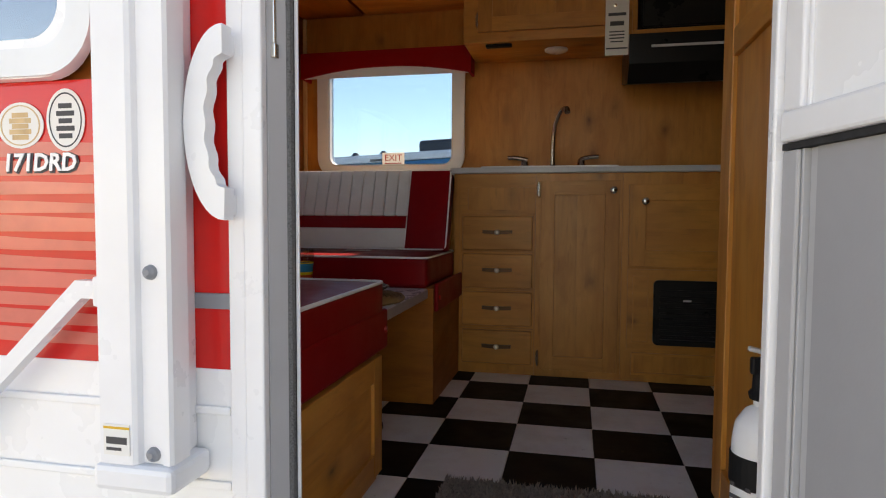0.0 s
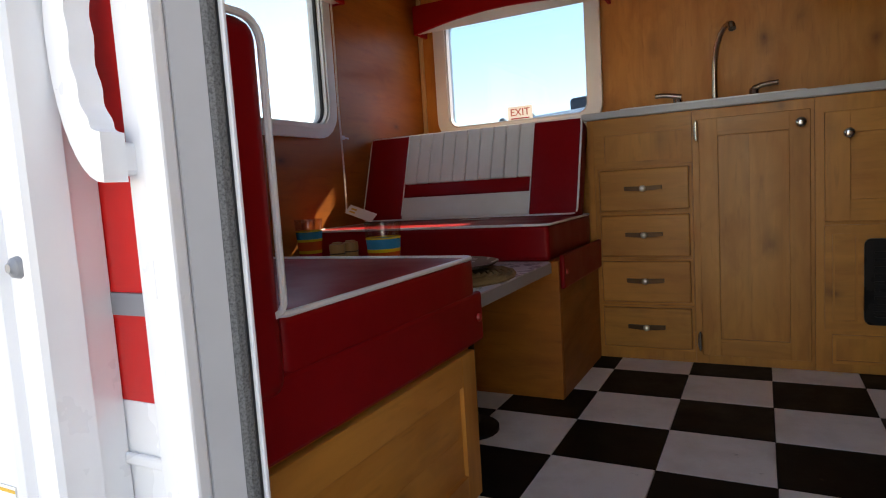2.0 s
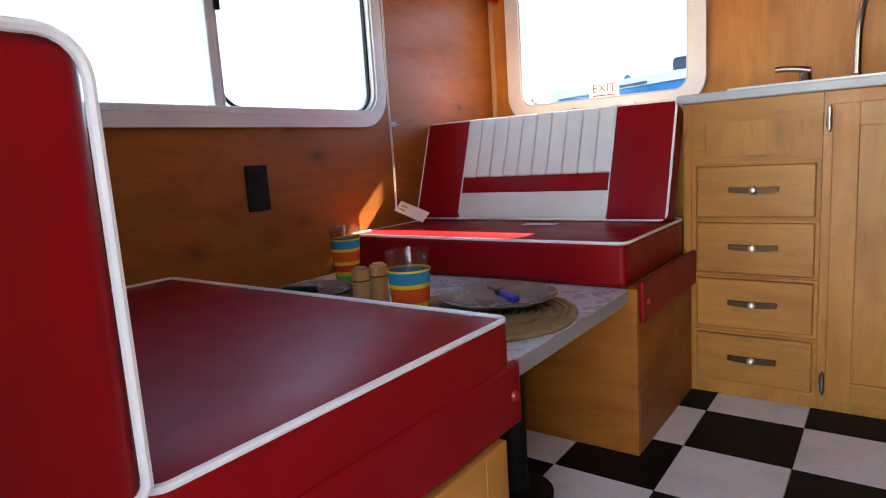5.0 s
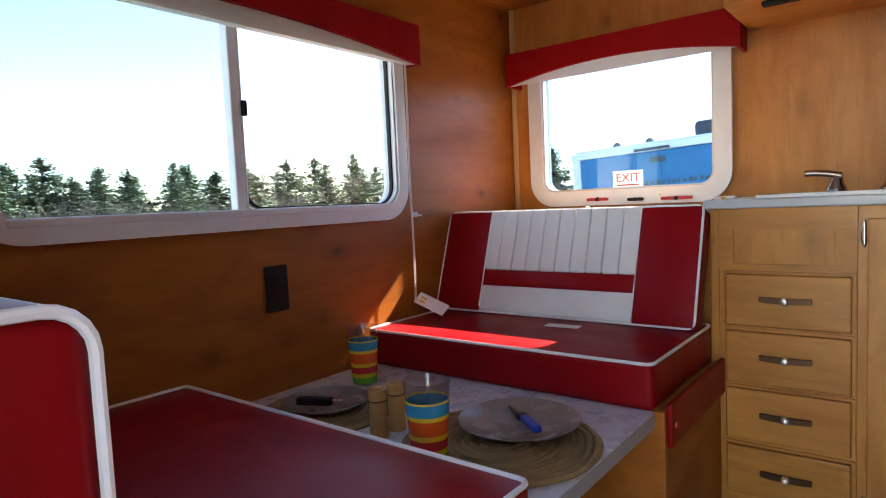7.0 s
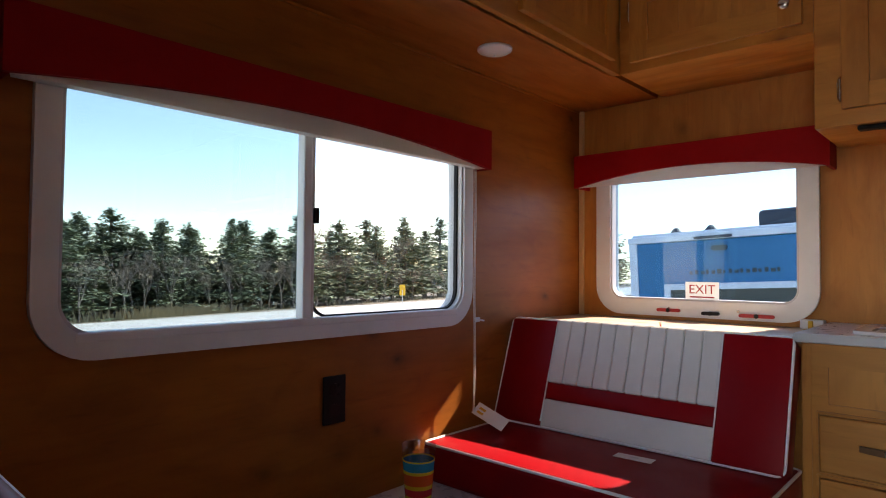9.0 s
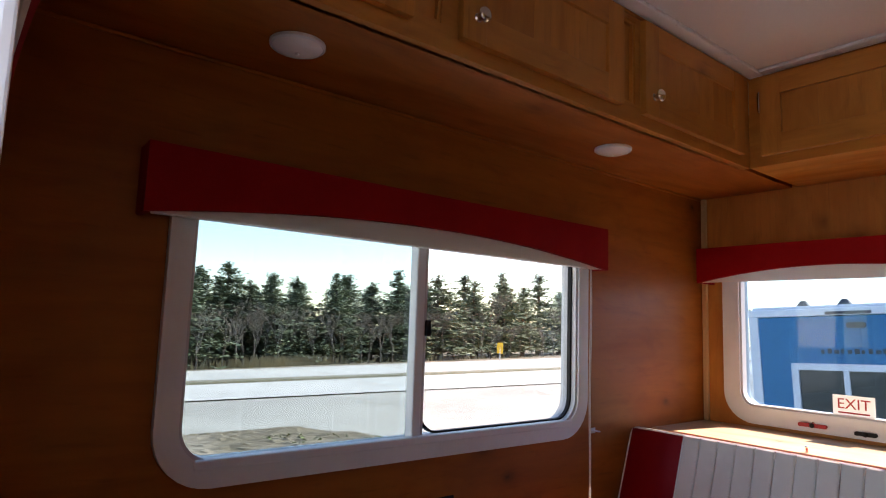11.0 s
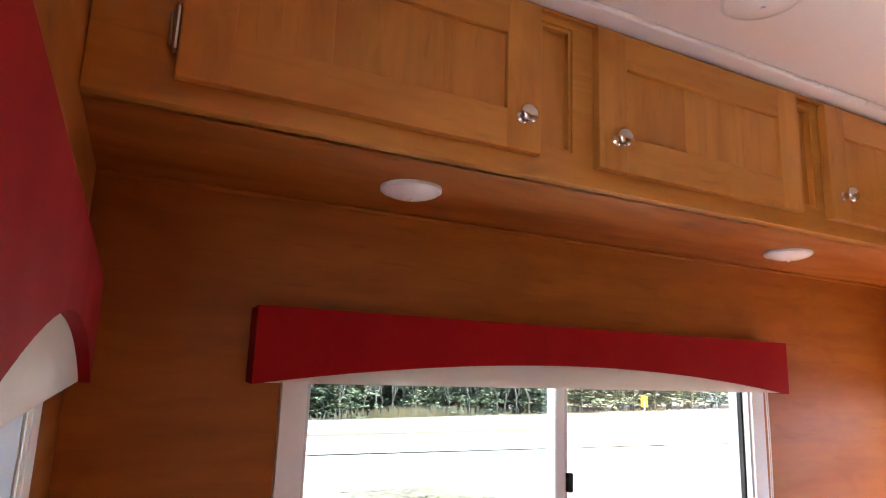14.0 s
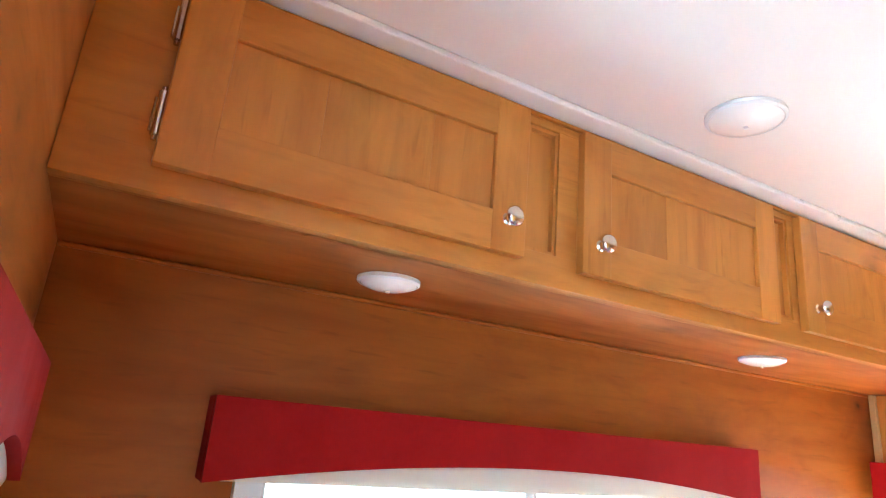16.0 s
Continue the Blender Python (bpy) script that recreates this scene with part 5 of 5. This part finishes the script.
part("left_gasket", moved(prism([(-0.2052, 1.0587), (-0.2042, 1.0618), (-0.2400, 1.0618), (-0.2400, 1.0587)], -0.03, DOOR_T), flat), SEAL, fr, "black rubber gasket")
part("left_edge", box(-0.2570, -0.1998, 1.0621, 1.0662, -0.001, DOOR_T, 0.001), DOOR_WHITE, fr)
part("right_flange", join(box(0.4025, 0.432, 1.012, SKIN - 0.0005, -0.06, DOOR_T + 0.03, 0.003), box(0.3845, 0.4022, 1.016, 1.038, -0.06, DOOR_T, 0.003)), DOOR_WHITE, fr)
part("head", join(box(-0.277, 0.432, 1.008, SKIN - 0.0005, DOOR_T + 0.0305, DOOR_T + 0.07, 0.003), box(-0.2235, 0.3840, 1.008, 1.051, DOOR_T - 0.02, DOOR_T - 0.0005, 0.003)), DOOR_WHITE, fr)
part("threshold", box(-0.1990, 0.3840, 1.008, 1.0765, -0.029, -0.002, 0.003), ALU, fr, "aluminium threshold")
part("catch", join(box(-0.2225, -0.2140, 1.026, 1.038, 0.885, 0.905, 0.002), box(-0.2220, -0.2160, 1.028, 1.036, 0.904, 1.02, 0.002)), CHROME, fr, "steel latch strike")

door = thing("entrance_door", "open white trailer door with a grey lower screen panel", "door")
ANG = math.atan2(-0.976, 0.215)
M_DOOR = Matrix.Translation((0.4050, 1.0140, 0)) @ Matrix.Rotation(ANG, 4, "Z")   # a along the leaf, b towards the opening... outward -b
DW, DH, DB = 0.62, 1.74, -0.03


def leaf(a0, a1, b0, b1, c0, c1, bev=0.0):
    return moved(box(a0, a1, b0, b1, c0, c1, bev), M_DOOR)


part("leaf", leaf(0.0, DW, 0.0, 0.030, DB, DH, 0.004), SKIN_WHITE, door)
part("edge_rail", leaf(DW - 0.022, DW, -0.016, -0.0005, DB, DH, 0.003), DOOR_WHITE, door)
part("window_frame", join(leaf(0.0, 0.034, -0.014, -0.0005, 0.7925, DH, 0.003), leaf(0.0345, 0.040, -0.009, -0.0005, 0.7925, DH, 0.002), leaf(DW - 0.050, DW - 0.0225, -0.014, -0.0005, 0.750, DH, 0.003), leaf(0.0405, DW - 0.0505, -0.012, -0.0005, DH - 0.05, DH, 0.003)), DOOR_WHITE, door)
part("middle_rail", leaf(0.006, DW - 0.0505, -0.020, -0.0005, 0.759, 0.792, 0.004), DOOR_WHITE, door)
part("upper_panel", leaf(0.0405, DW - 0.051, -0.006, -0.0006, 0.7925, DH - 0.0505), SKIN_WHITE, door)
part("slider_seam", leaf(0.0, DW - 0.0225, -0.013, -0.0006, 0.7515, 0.7585), SEAL, door, "black seam")
part("screen_frame", join(leaf(0.0, 0.030, -0.013, -0.0005, DB, 0.751, 0.003), leaf(0.0335, 0.0375, -0.011, -0.0005, DB + 0.02, 0.751, 0.001), leaf(0.0385, 0.052, -0.004, -0.0005, DB + 0.02, 0.751, 0.001), leaf(DW - 0.044, DW - 0.0225, -0.013, -0.0005, DB, 0.750, 0.003), leaf(0.0525, DW - 0.0445, -0.012, -0.0005, DB, DB + 0.03, 0.003)), JAMB_GREY, door, "grey inner frame")
part("screen_panel", leaf(0.0525, DW - 0.0445, -0.006, -0.0006, DB + 0.0305, 0.7510), DOOR_GREY, door, "grey lower panel")
for z in (0.2, 1.4):
    part("hinge", tube([(0.4400, 1.0100, z - 0.05), (0.4400, 1.0100, z + 0.05)], 0.006, 10), ALU, door)

# ---- outdoors ----
def sheet(rows):
    """A strip of ground between two edges; rows of (left point, right point), laid a little above the lot."""
    bm = bmesh.new()
    vs = [[bm.verts.new((x, y, ground_z(x, y) + h)) for x, y, h in r] for r in rows]
    for a, b in zip(vs, vs[1:]):
        for i in range(len(a) - 1):
            bm.faces.new((a[i], a[i + 1], b[i + 1], b[i]))
    return bm


R = 2500.0
solid("ground", sheet([((-R, -R, 0), (R, -R, 0)), ((-R, R, 0), (R, R, 0))]), GROUND, "patchy grass and bare dirt lot", "ground")


def strip(name, f0, f1, h, mat, label, y0=-160, y1=260):
    rows = []
    for k in range(22):
        y = y0 + (y1 - y0) * k / 21
        rows.append(((f0(y), y, h), (f1(y), y, h)))
    return solid(name, sheet(rows), mat, label, "road")


def drive_edge(x):
    """Where the grass gives way to the gravel drive."""
    return 9.8 + 0.2 * (x + 2.0)


# Unseen pale ground, added to throw light onto the skin and through the door.
solid("bounce_ground", sheet([((-6.0, -40, 0.012), (40, -40, 0.012)), ((-6.0, 40, 0.012), (40, 40, 0.012))]), BOUNCE_LOT, "unseen pale gravel ground added to bounce light at the trailer", "ground")
strip("pavement_1", lambda y: -19.3 + 0.02 * y, lambda y: -12.3 - 0.03 * y, 0.010, GRAVEL, "grey gravel shoulder beside the road")
solid("pavement_3", sheet([((x, drive_edge(x) - 0.6, 0.006), (x, 60.0, 0.006)) for x in (-18.0, -15.0, -12.0, -9.0, -6.2)]), GRAVEL, "pale gravel drive beside the verge", "ground")
strip("road_1", lambda y: -26.0 - 0.10 * (y - 7), lambda y: -19.3 + 0.02 * y, 0.05, CONCRETE, "pale concrete road in full sun")
strip("road_2", lambda y: -38.5 - 0.30 * (y - 11) if y > -20 else -29.2, lambda y: -26.9 - 0.10 * (y - 7), 0.05, CONCRETE, "pale concrete far carriageway")
for k, (f, lab) in enumerate(((lambda y: -26.45 - 0.10 * (y - 7), "weathered kerb between the carriageways"),)):
    bm = bmesh.new()
    prev = None
    for i in range(40):
        y = -60 + 5 * i
        x = f(y)
        z = ground_z(x, y)
        cur = [bm.verts.new((x + dx, y, z + dz)) for dx, dz in ((0.45, 0.0), (0.42, 0.16), (-0.42, 0.16), (-0.45, 0.0))]
        if prev:
            for j in range(3):
                bm.faces.new((prev[j], prev[j + 1], cur[j + 1], cur[j]))
        prev = cur
    solid("kerb", bm, KERB, lab, "kerb")
# dark cracks in the concrete
rnd = random.Random(3)
bm = bmesh.new()
for k in range(36):
    y = -20 + 3.2 * k
    x0 = -20.2 - rnd.uniform(0, 4)
    x1 = x0 - rnd.uniform(0.6, 2.2)
    w = rnd.uniform(0.04, 0.10)
    far = k % 3 == 0
    if far:
        x0, x1 = x0 - 9, x1 - 10
    d = rnd.uniform(-0.8, 0.8)
    vs = [bm.verts.new((x, yy, ground_z(x, yy) + 0.062)) for x, yy in ((x0, y), (x1, y + d), (x1, y + d + w), (x0, y + w))]
    bm.faces.new(vs)
solid("road_crack", bm, KERB, "dark tar lines on the concrete", "road", "stuff")
# clods, ruts and short grass on the verge in front of the window
NX, NY = 84, 150


verts, faces = [], []
for a in range(NX + 1):
    for b in range(NY + 1):
        x, y = -12.8 + 7.0 * a / NX, -1.0 + 15.0 * b / NY
        edge = max(0.0, min(1.0, a / 8, (NX - a) / 8, b / 8, (drive_edge(x) - y + 0.5 * noise.noise((x, y, 2.0))) / 0.9))
        lump = 0.5 + 0.5 * noise.noise((x * 0.9, y * 0.9, 1.0)) + 0.5 * noise.noise((x * 2.7, y * 2.2, 5.0))
        fine = noise.noise((x * 6.5, y * 5.5, 8.0))
        verts.append((x + rnd.uniform(-0.03, 0.03), y + rnd.uniform(-0.03, 0.03), ground_z(x, y) - 0.03 + edge * (0.035 + 0.07 * max(0.0, lump) + 0.055 * fine)))
for a in range(NX):
    for b in range(NY):
        q = a * (NY + 1) + b
        faces.append((q, q + NY + 1, q + NY + 2, q + 1))
me = bpy.data.meshes.new("verge")
me.from_pydata(verts, [], faces)
me.materials.append(GROUND)
tagged(new("ground_verge", me), "churned dirt verge with patchy short grass", "ground", "", "structure")
bm = bmesh.new()
for k in range(3600):
    q = rnd.choice(verts)
    x, y, z = q[0] + rnd.uniform(-0.06, 0.06), q[1] + rnd.uniform(-0.06, 0.06), q[2] - 0.01
    if y > drive_edge(x) - 0.5 or noise.noise((x * 0.45, y * 0.45, 3.0)) < 0.10 * rnd.random():
        continue
    h, q = rnd.uniform(0.02, 0.055), rnd.uniform(0, 6.28)
    dx, dy = 0.045 * math.cos(q), 0.045 * math.sin(q)
    bm.faces.new([bm.verts.new(p) for p in ((x - dx, y - dy, z), (x + dx, y + dy, z), (x + rnd.uniform(-0.05, 0.05), y + rnd.uniform(-0.05, 0.05), z + h))])
GRASS = needles("patchy_grass_blades", (0.15, 0.20, 0.055), (0.34, 0.30, 0.16))
solid("grass_tufts", bm, GRASS, "patchy short grass on the verge", "grass", "stuff")


def conifer(seed, h):
    """A pine: tapered trunk, whorls of drooping limbs that carry many small needle fans."""
    r = random.Random(seed)
    t = thing("pine_tree", "dark green pine at the far side of the road", "tree", "pines beyond the road")
    part("trunk", tube([(0, 0, -0.2), (0.03 * h * 0.1, 0, h * 0.5), (0, 0, h * 0.97)], 0.1, 7, radii=[0.024 * h, 0.014 * h, 0.003 * h]), BARK, t)
    verts, faces = [], []
    z = h * r.uniform(0.06, 0.14)
    while z < h * 0.97:
        f = (h - z) / h
        reach = h * (0.31 * (1 - (1 - f) ** 1.9) + 0.010) * r.uniform(0.7, 1.2)
        for k in range(r.randint(6, 8)):
            lift = r.uniform(-0.035, 0.035) * h
            ang = r.uniform(0, 2 * math.pi)
            ln = reach * r.uniform(0.6, 1.1)
            droop = r.uniform(-0.05, 0.30)
            m = max(4, int(ln / (0.040 * h)))
            for i in range(m):
                u = (i + 0.8) / m
                for s in range(5):
                    px = ln * u + r.uniform(-0.02, 0.02) * h
                    py = r.uniform(-1, 1) * ln * 0.26 * (1.1 - 0.5 * u)
                    x, y = px * math.cos(ang) - py * math.sin(ang), px * math.sin(ang) + py * math.cos(ang)
                    zz = min(z + lift, h * 0.99) - droop * px + 0.03 * h * u * u + r.uniform(-0.012, 0.02) * h
                    e = h * r.uniform(0.011, 0.024) * (0.55 + 0.45 * min(1.0, 2.5 * f))
                    b = len(verts)
                    q, tl = r.uniform(0, 6.28), r.uniform(-0.5, 0.5)
                    c, sn = math.cos(q), math.sin(q)
                    verts += [(x + e * c, y + e * sn, zz + e * tl), (x - e * c * 0.4 - e * 0.6 * sn, y - e * sn * 0.4 + e * 0.6 * c, zz + e * 0.35), (x - e * c * 0.9, y - e * sn * 0.9, zz - e * tl * 0.6), (x - e * c * 0.3 + e * 0.6 * sn, y - e * sn * 0.3 - e * 0.6 * c, zz - e * 0.30)]
                    faces.append((b, b + 1, b + 2, b + 3))
        z += h * r.uniform(0.028, 0.045)
    me = bpy.data.meshes.new("crown")
    me.from_pydata(verts, [], faces)
    me.materials.append(NEEDLE)
    ob = new("crown", me)
    ob.parent = t
    return t


def bare(seed, h, label, spread=0.5, twigs=5, name="bare_tree"):
    """A leafless tree: limbs that fork into finer and finer twigs."""
    r = random.Random(seed)
    t = thing(name, label, "tree", "bare trees beyond the road")
    limbs, fine = [], []

    def grow(p, d, ln, rad, depth):
        q = p + d * ln
        mid = p + d * ln * 0.5 + Vector((r.uniform(-1, 1), r.uniform(-1, 1), 0)) * ln * 0.05
        (limbs if depth > twigs - 3 else fine).append(tube([p, mid, q], rad, 4 if depth < twigs - 1 else 6, radii=[rad, rad * 0.85, rad * 0.65]))
        if depth == 0:
            return
        for k in range(r.randint(2, 3)):
            v = Vector((r.uniform(-1, 1), r.uniform(-1, 1), r.uniform(-0.2, 0.9)))
            nd = (d + v * spread).normalized()
            grow(q - d * ln * 0.1 * k, nd, ln * r.uniform(0.62, 0.82), rad * 0.62, depth - 1)

    grow(Vector((0, 0, -0.2)), Vector((0, 0, 1)), h * 0.30, h * 0.014, twigs)
    part("limbs", join(*limbs), BARK, t)
    if fine:
        part("twigs", join(*fine), TWIG, t)
    return t


pines = [conifer(s, 8.0) for s in (1, 2, 3, 4)]


def line_x(y):
    return -43.5 - 0.34 * (y - 11)


def on_tree_line(y, back, height_angle, src, spin):
    """A copy scaled so that its top stands at that slope above the trailer's window."""
    x = line_x(y) - back
    z = ground_z(x, y)
    dist = math.hypot(x, y - 1.1)
    want = 1.2 + (height_angle + 0.011) * dist - z
    return src, Matrix.Translation((x, y, z)) @ Matrix.Rotation(spin, 4, "Z"), want / 8.0


rnd = random.Random(21)
spots = []
az = 100.0
heights = (0.058, 0.048, 0.066, 0.040, 0.054, 0.060, 0.036, 0.050, 0.058, 0.046)
k = 0
while az > 20:
    # where the sight line at this bearing meets the tree line
    s, c = math.sin(radians(az)), math.cos(radians(az))
    d = (43.5 - 0.34 * 11 + 0.34 * 1.1) / (s - 0.34 * c) if s - 0.34 * c > 0.12 else 300
    y = 1.1 + min(d, 240) * c
    spots.append((y, rnd.uniform(0, 7), (heights[k % 10] + (0.008 if az < 52 else 0.0)) * rnd.uniform(0.88, 1.08), k % 4, rnd.uniform(0, 6.28)))
    if k % 2 == 0:
        spots.append((y + rnd.uniform(-2, 2), rnd.uniform(7, 16), heights[(k + 3) % 10] * rnd.uniform(0.7, 1.0), (k + 1) % 4, rnd.uniform(0, 6.28)))
    az -= rnd.uniform(1.0, 1.9)
    k += 1
used = set()
for y, back, ang, i, spin in spots:
    src, m, sc = on_tree_line(y, back, ang, pines[i], spin)
    if i not in used:
        used.add(i)
        src.scale = (sc * 1.5, sc * 1.5, sc)
        src.location, src.rotation_euler = m.translation, (0, 0, spin)
    else:
        c = copy_thing(src, m)
        c.scale = (sc * (1.25 + 0.2 * i), sc * (1.25 + 0.2 * i), sc)
trees = [bare(31, 8.0, "tall bare tree between the pines", 0.45, 6), bare(32, 4.5, "low bare tree in front of the pines", 0.62, 5), bare(33, 4.0, "bare shrub in front of the pines", 0.75, 5)]


def stand(ob, az, ang, near, first):
    s, c = math.sin(radians(az)), math.cos(radians(az))
    d = min(140, (43.5 - 0.34 * 11 + 0.34 * 1.1) / max(0.15, s - 0.34 * c)) + near
    x, y = -d * s, 1.1 + d * c
    z = ground_z(x, y)
    tall = {0: 8.2, 1: 4.7, 2: 4.1}[trees.index(ob)]
    sc = (1.2 + ang * d - z) / tall
    o = ob if first else copy_thing(ob, Matrix.Translation((x, y, z)))
    o.location, o.scale, o.rotation_euler = (x, y, z), (sc, sc, sc), (0, 0, az)
    return o


stand(trees[0], 54.5, 0.093, 1.0, True)
stand(trees[0], 47.0, 0.070, 4.0, False)
stand(trees[0], 24.0, 0.050, 4.0, False)
first = {1: True, 2: True}
az, k = 98.0, 0
while az > 26:
    i = 1 + k % 2
    stand(trees[i], az, rnd.uniform(0.006, 0.058), rnd.uniform(-3.5, 1.0), first[i])
    first[i] = False
    az -= rnd.uniform(0.6, 1.2)
    k += 1
# dry reeds at the road's edge
bm = bmesh.new()
for k in range(900):
    az = radians(rnd.gauss(66, 2.6) if k % 3 else rnd.uniform(40, 95))
    d = (43.5 - 0.34 * 11 + 0.34 * 1.1) / (math.sin(az) - 0.34 * math.cos(az)) - 2.4 + rnd.uniform(-0.7, 0.7)
    x, y = -d * math.sin(az), 1.1 + d * math.cos(az)
    z, h = ground_z(x, y), rnd.uniform(0.3, 1.0) if k % 3 else rnd.uniform(0.2, 0.7)
    w = 0.05
    bm.faces.new([bm.verts.new(p) for p in ((x - w, y - w, z), (x + w, y + w, z), (x + rnd.uniform(-0.25, 0.25), y + rnd.uniform(-0.25, 0.25), z + h))])
solid("dry_reeds", bm, REED, "pale dry reeds along the far roadside", "reeds", "stuff")
post = thing("marker_sign", "small yellow road marker on a thin post", "sign")
px, py = -33.5, 33.5
pz = ground_z(px, py)
part("post", tube([(px, py, pz), (px, py, pz + 1.5)], 0.03, 6), ALU, post)
part("plate", moved(box(-0.22, 0.22, -0.015, 0.015, 1.1, 1.9, 0.01), Matrix.Translation((px, py, pz)) @ pose(0, 0, 0, 0, 0, 45)), YELLOW, post)

# ---- blue concession trailer behind the exit window ----
M_BT = Matrix.Translation((-3.32, 8.35, 0.06)) @ Matrix.Rotation(radians(-2.8), 4, "Y")
bt = thing("concession_trailer", "blue concession trailer with white trim and dark windows", "trailer")


def bx(x0, x1, y0, y1, z0, z1, bev=0.0):
    return moved(box(x0, x1, y0, y1, z0, z1, bev), M_BT)


BLN = 6.2
part("body", bx(0.0, BLN, 0.0, 2.4, -0.30, 1.30, 0.01), BLUE, bt)
for k in range(6):
    part("panel", bx(0.09 + 1.02 * k, 1.10 + 1.02 * k, -0.006, -0.0005, -0.20, 1.27, 0.003), BLUE, bt)
part("corner_post", bx(-0.02, 0.085, -0.015, 0.10, -0.32, 1.38, 0.01), TRAILER_WHITE, bt)
part("top_rail", bx(-0.03, BLN + 0.02, -0.025, 2.42, 1.305, 1.385, 0.012), TRAILER_WHITE, bt)
part("roof", bx(0.0, BLN, 0.05, 2.35, 1.386, 1.42, 0.01), TRAILER_WHITE, bt)
part("floor_rail", bx(-0.02, BLN + 0.02, -0.02, 2.42, -0.42, -0.301, 0.01), TRAILER_WHITE, bt)
unit_ac = part("air_conditioner", bx(1.30, 2.30, 0.7, 1.5, 1.4205, 1.66, 0.05), ROOF_GREY, bt, "dark rooftop air conditioner")
# Small dark cones added along the roof line for the pointed shapes above it.
for k in range(3):
    part("roof_vent", moved(lathe([(0.08, 0), (0.08, 0.015), (0.03, 0.075), (0, 0.08)], 10), M_BT @ Matrix.Translation((0.45 + 0.42 * k if k < 2 else 3.2, 0.35, 1.4205))), ROOF_GREY, bt, "small dark cone on the roof line")
part("marker_lamp", moved(prism(rounded(0.98, 1.16, 1.17, 1.23, 0.03, 5), -0.03, -0.0065), M_BT), ROOF_GREY, bt, "dark oval lamp")
part("door_track", bx(0.80, 1.22, -0.05, -0.0255, 1.315, 1.345, 0.005), ROOF_GREY, bt)
for k in range(3):
    x0 = 0.42 + 1.75 * k
    f = part("window_frame", moved(prism(rounded(x0, x0 + 1.70, 0.20, 0.80, 0.01, 2), -0.045, -0.0065, rounded(x0 + 0.07, x0 + 1.63, 0.27, 0.73, 0.01, 2)), M_BT), TRAILER_WHITE, bt)
    part("pane", bx(x0 + 0.07, x0 + 1.63, -0.016, -0.008, 0.27, 0.73), DARK_GLASS, f, "dark glass")
    part("glazing_bar", bx(x0 + 0.50, x0 + 0.55, -0.040, -0.0165, 0.2705, 0.7295), TRAILER_WHITE, f)
for k in range(16):
    w = 0.030 + 0.018 * ((k * 7) % 3) / 2
    part("print_bar", bx(0.72 + 0.062 * k, 0.72 + 0.062 * k + w, -0.0085, -0.0064, 0.905, 0.945 + 0.012 * ((k * 5) % 2)), ROOF_GREY, bt)
for x in (2.4, 3.2):
    wh = part("wheel", moved(lathe([(0, -0.1), (0.20, -0.1), (0.33, -0.09), (0.34, 0.0), (0.33, 0.09), (0.20, 0.1), (0, 0.1)], 24), M_BT @ Matrix.Translation((x, 0.15, -0.47)) @ pose(0, 0, 0, 90)), TYRE, bt, "black trailer wheel")
for x in (0.3, 5.9):
    part("jack", bx(x, x + 0.08, 0.3, 0.38, -0.80, -0.421), ROOF_GREY, bt)

# ---- floor tiles ----
floor = tagged(new("floor"), "black and white checkerboard vinyl tile floor", "floor", "", "structure")
S = 0.24
tiles = {}
for i in range(-6, 15):
    for j in range(-6, 5):
        x0, y0 = i * S - 0.004, 2.262 + j * S
        x1, y1 = x0 + S, y0 + S
        cx0, cx1, cy0, cy1 = max(x0, WEST), min(x1, EAST), max(y0, SOUTH + 0.045), min(y1, NORTH)
        if cx1 - cx0 < 0.02 or cy1 - cy0 < 0.02:
            continue
        key = (round(cx1 - cx0, 4), round(cy1 - cy0, 4), (i + j) % 2)
        if key not in tiles:
            bm = box(0.0008, cx1 - cx0 - 0.0008, 0.0008, cy1 - cy0 - 0.0008, -0.011, 0.0, 0.0012, 1)
            me = bpy.data.meshes.new("tile")
            bmesh.ops.recalc_face_normals(bm, faces=bm.faces)
            bm.to_mesh(me)
            bm.free()
            me.materials.append(TILE_WHITE if (i + j) % 2 else TILE_BLACK)
            tiles[key] = me
        ob = new("tile", tiles[key])
        ob.parent = floor
        ob.location = (cx0, cy0, 0)
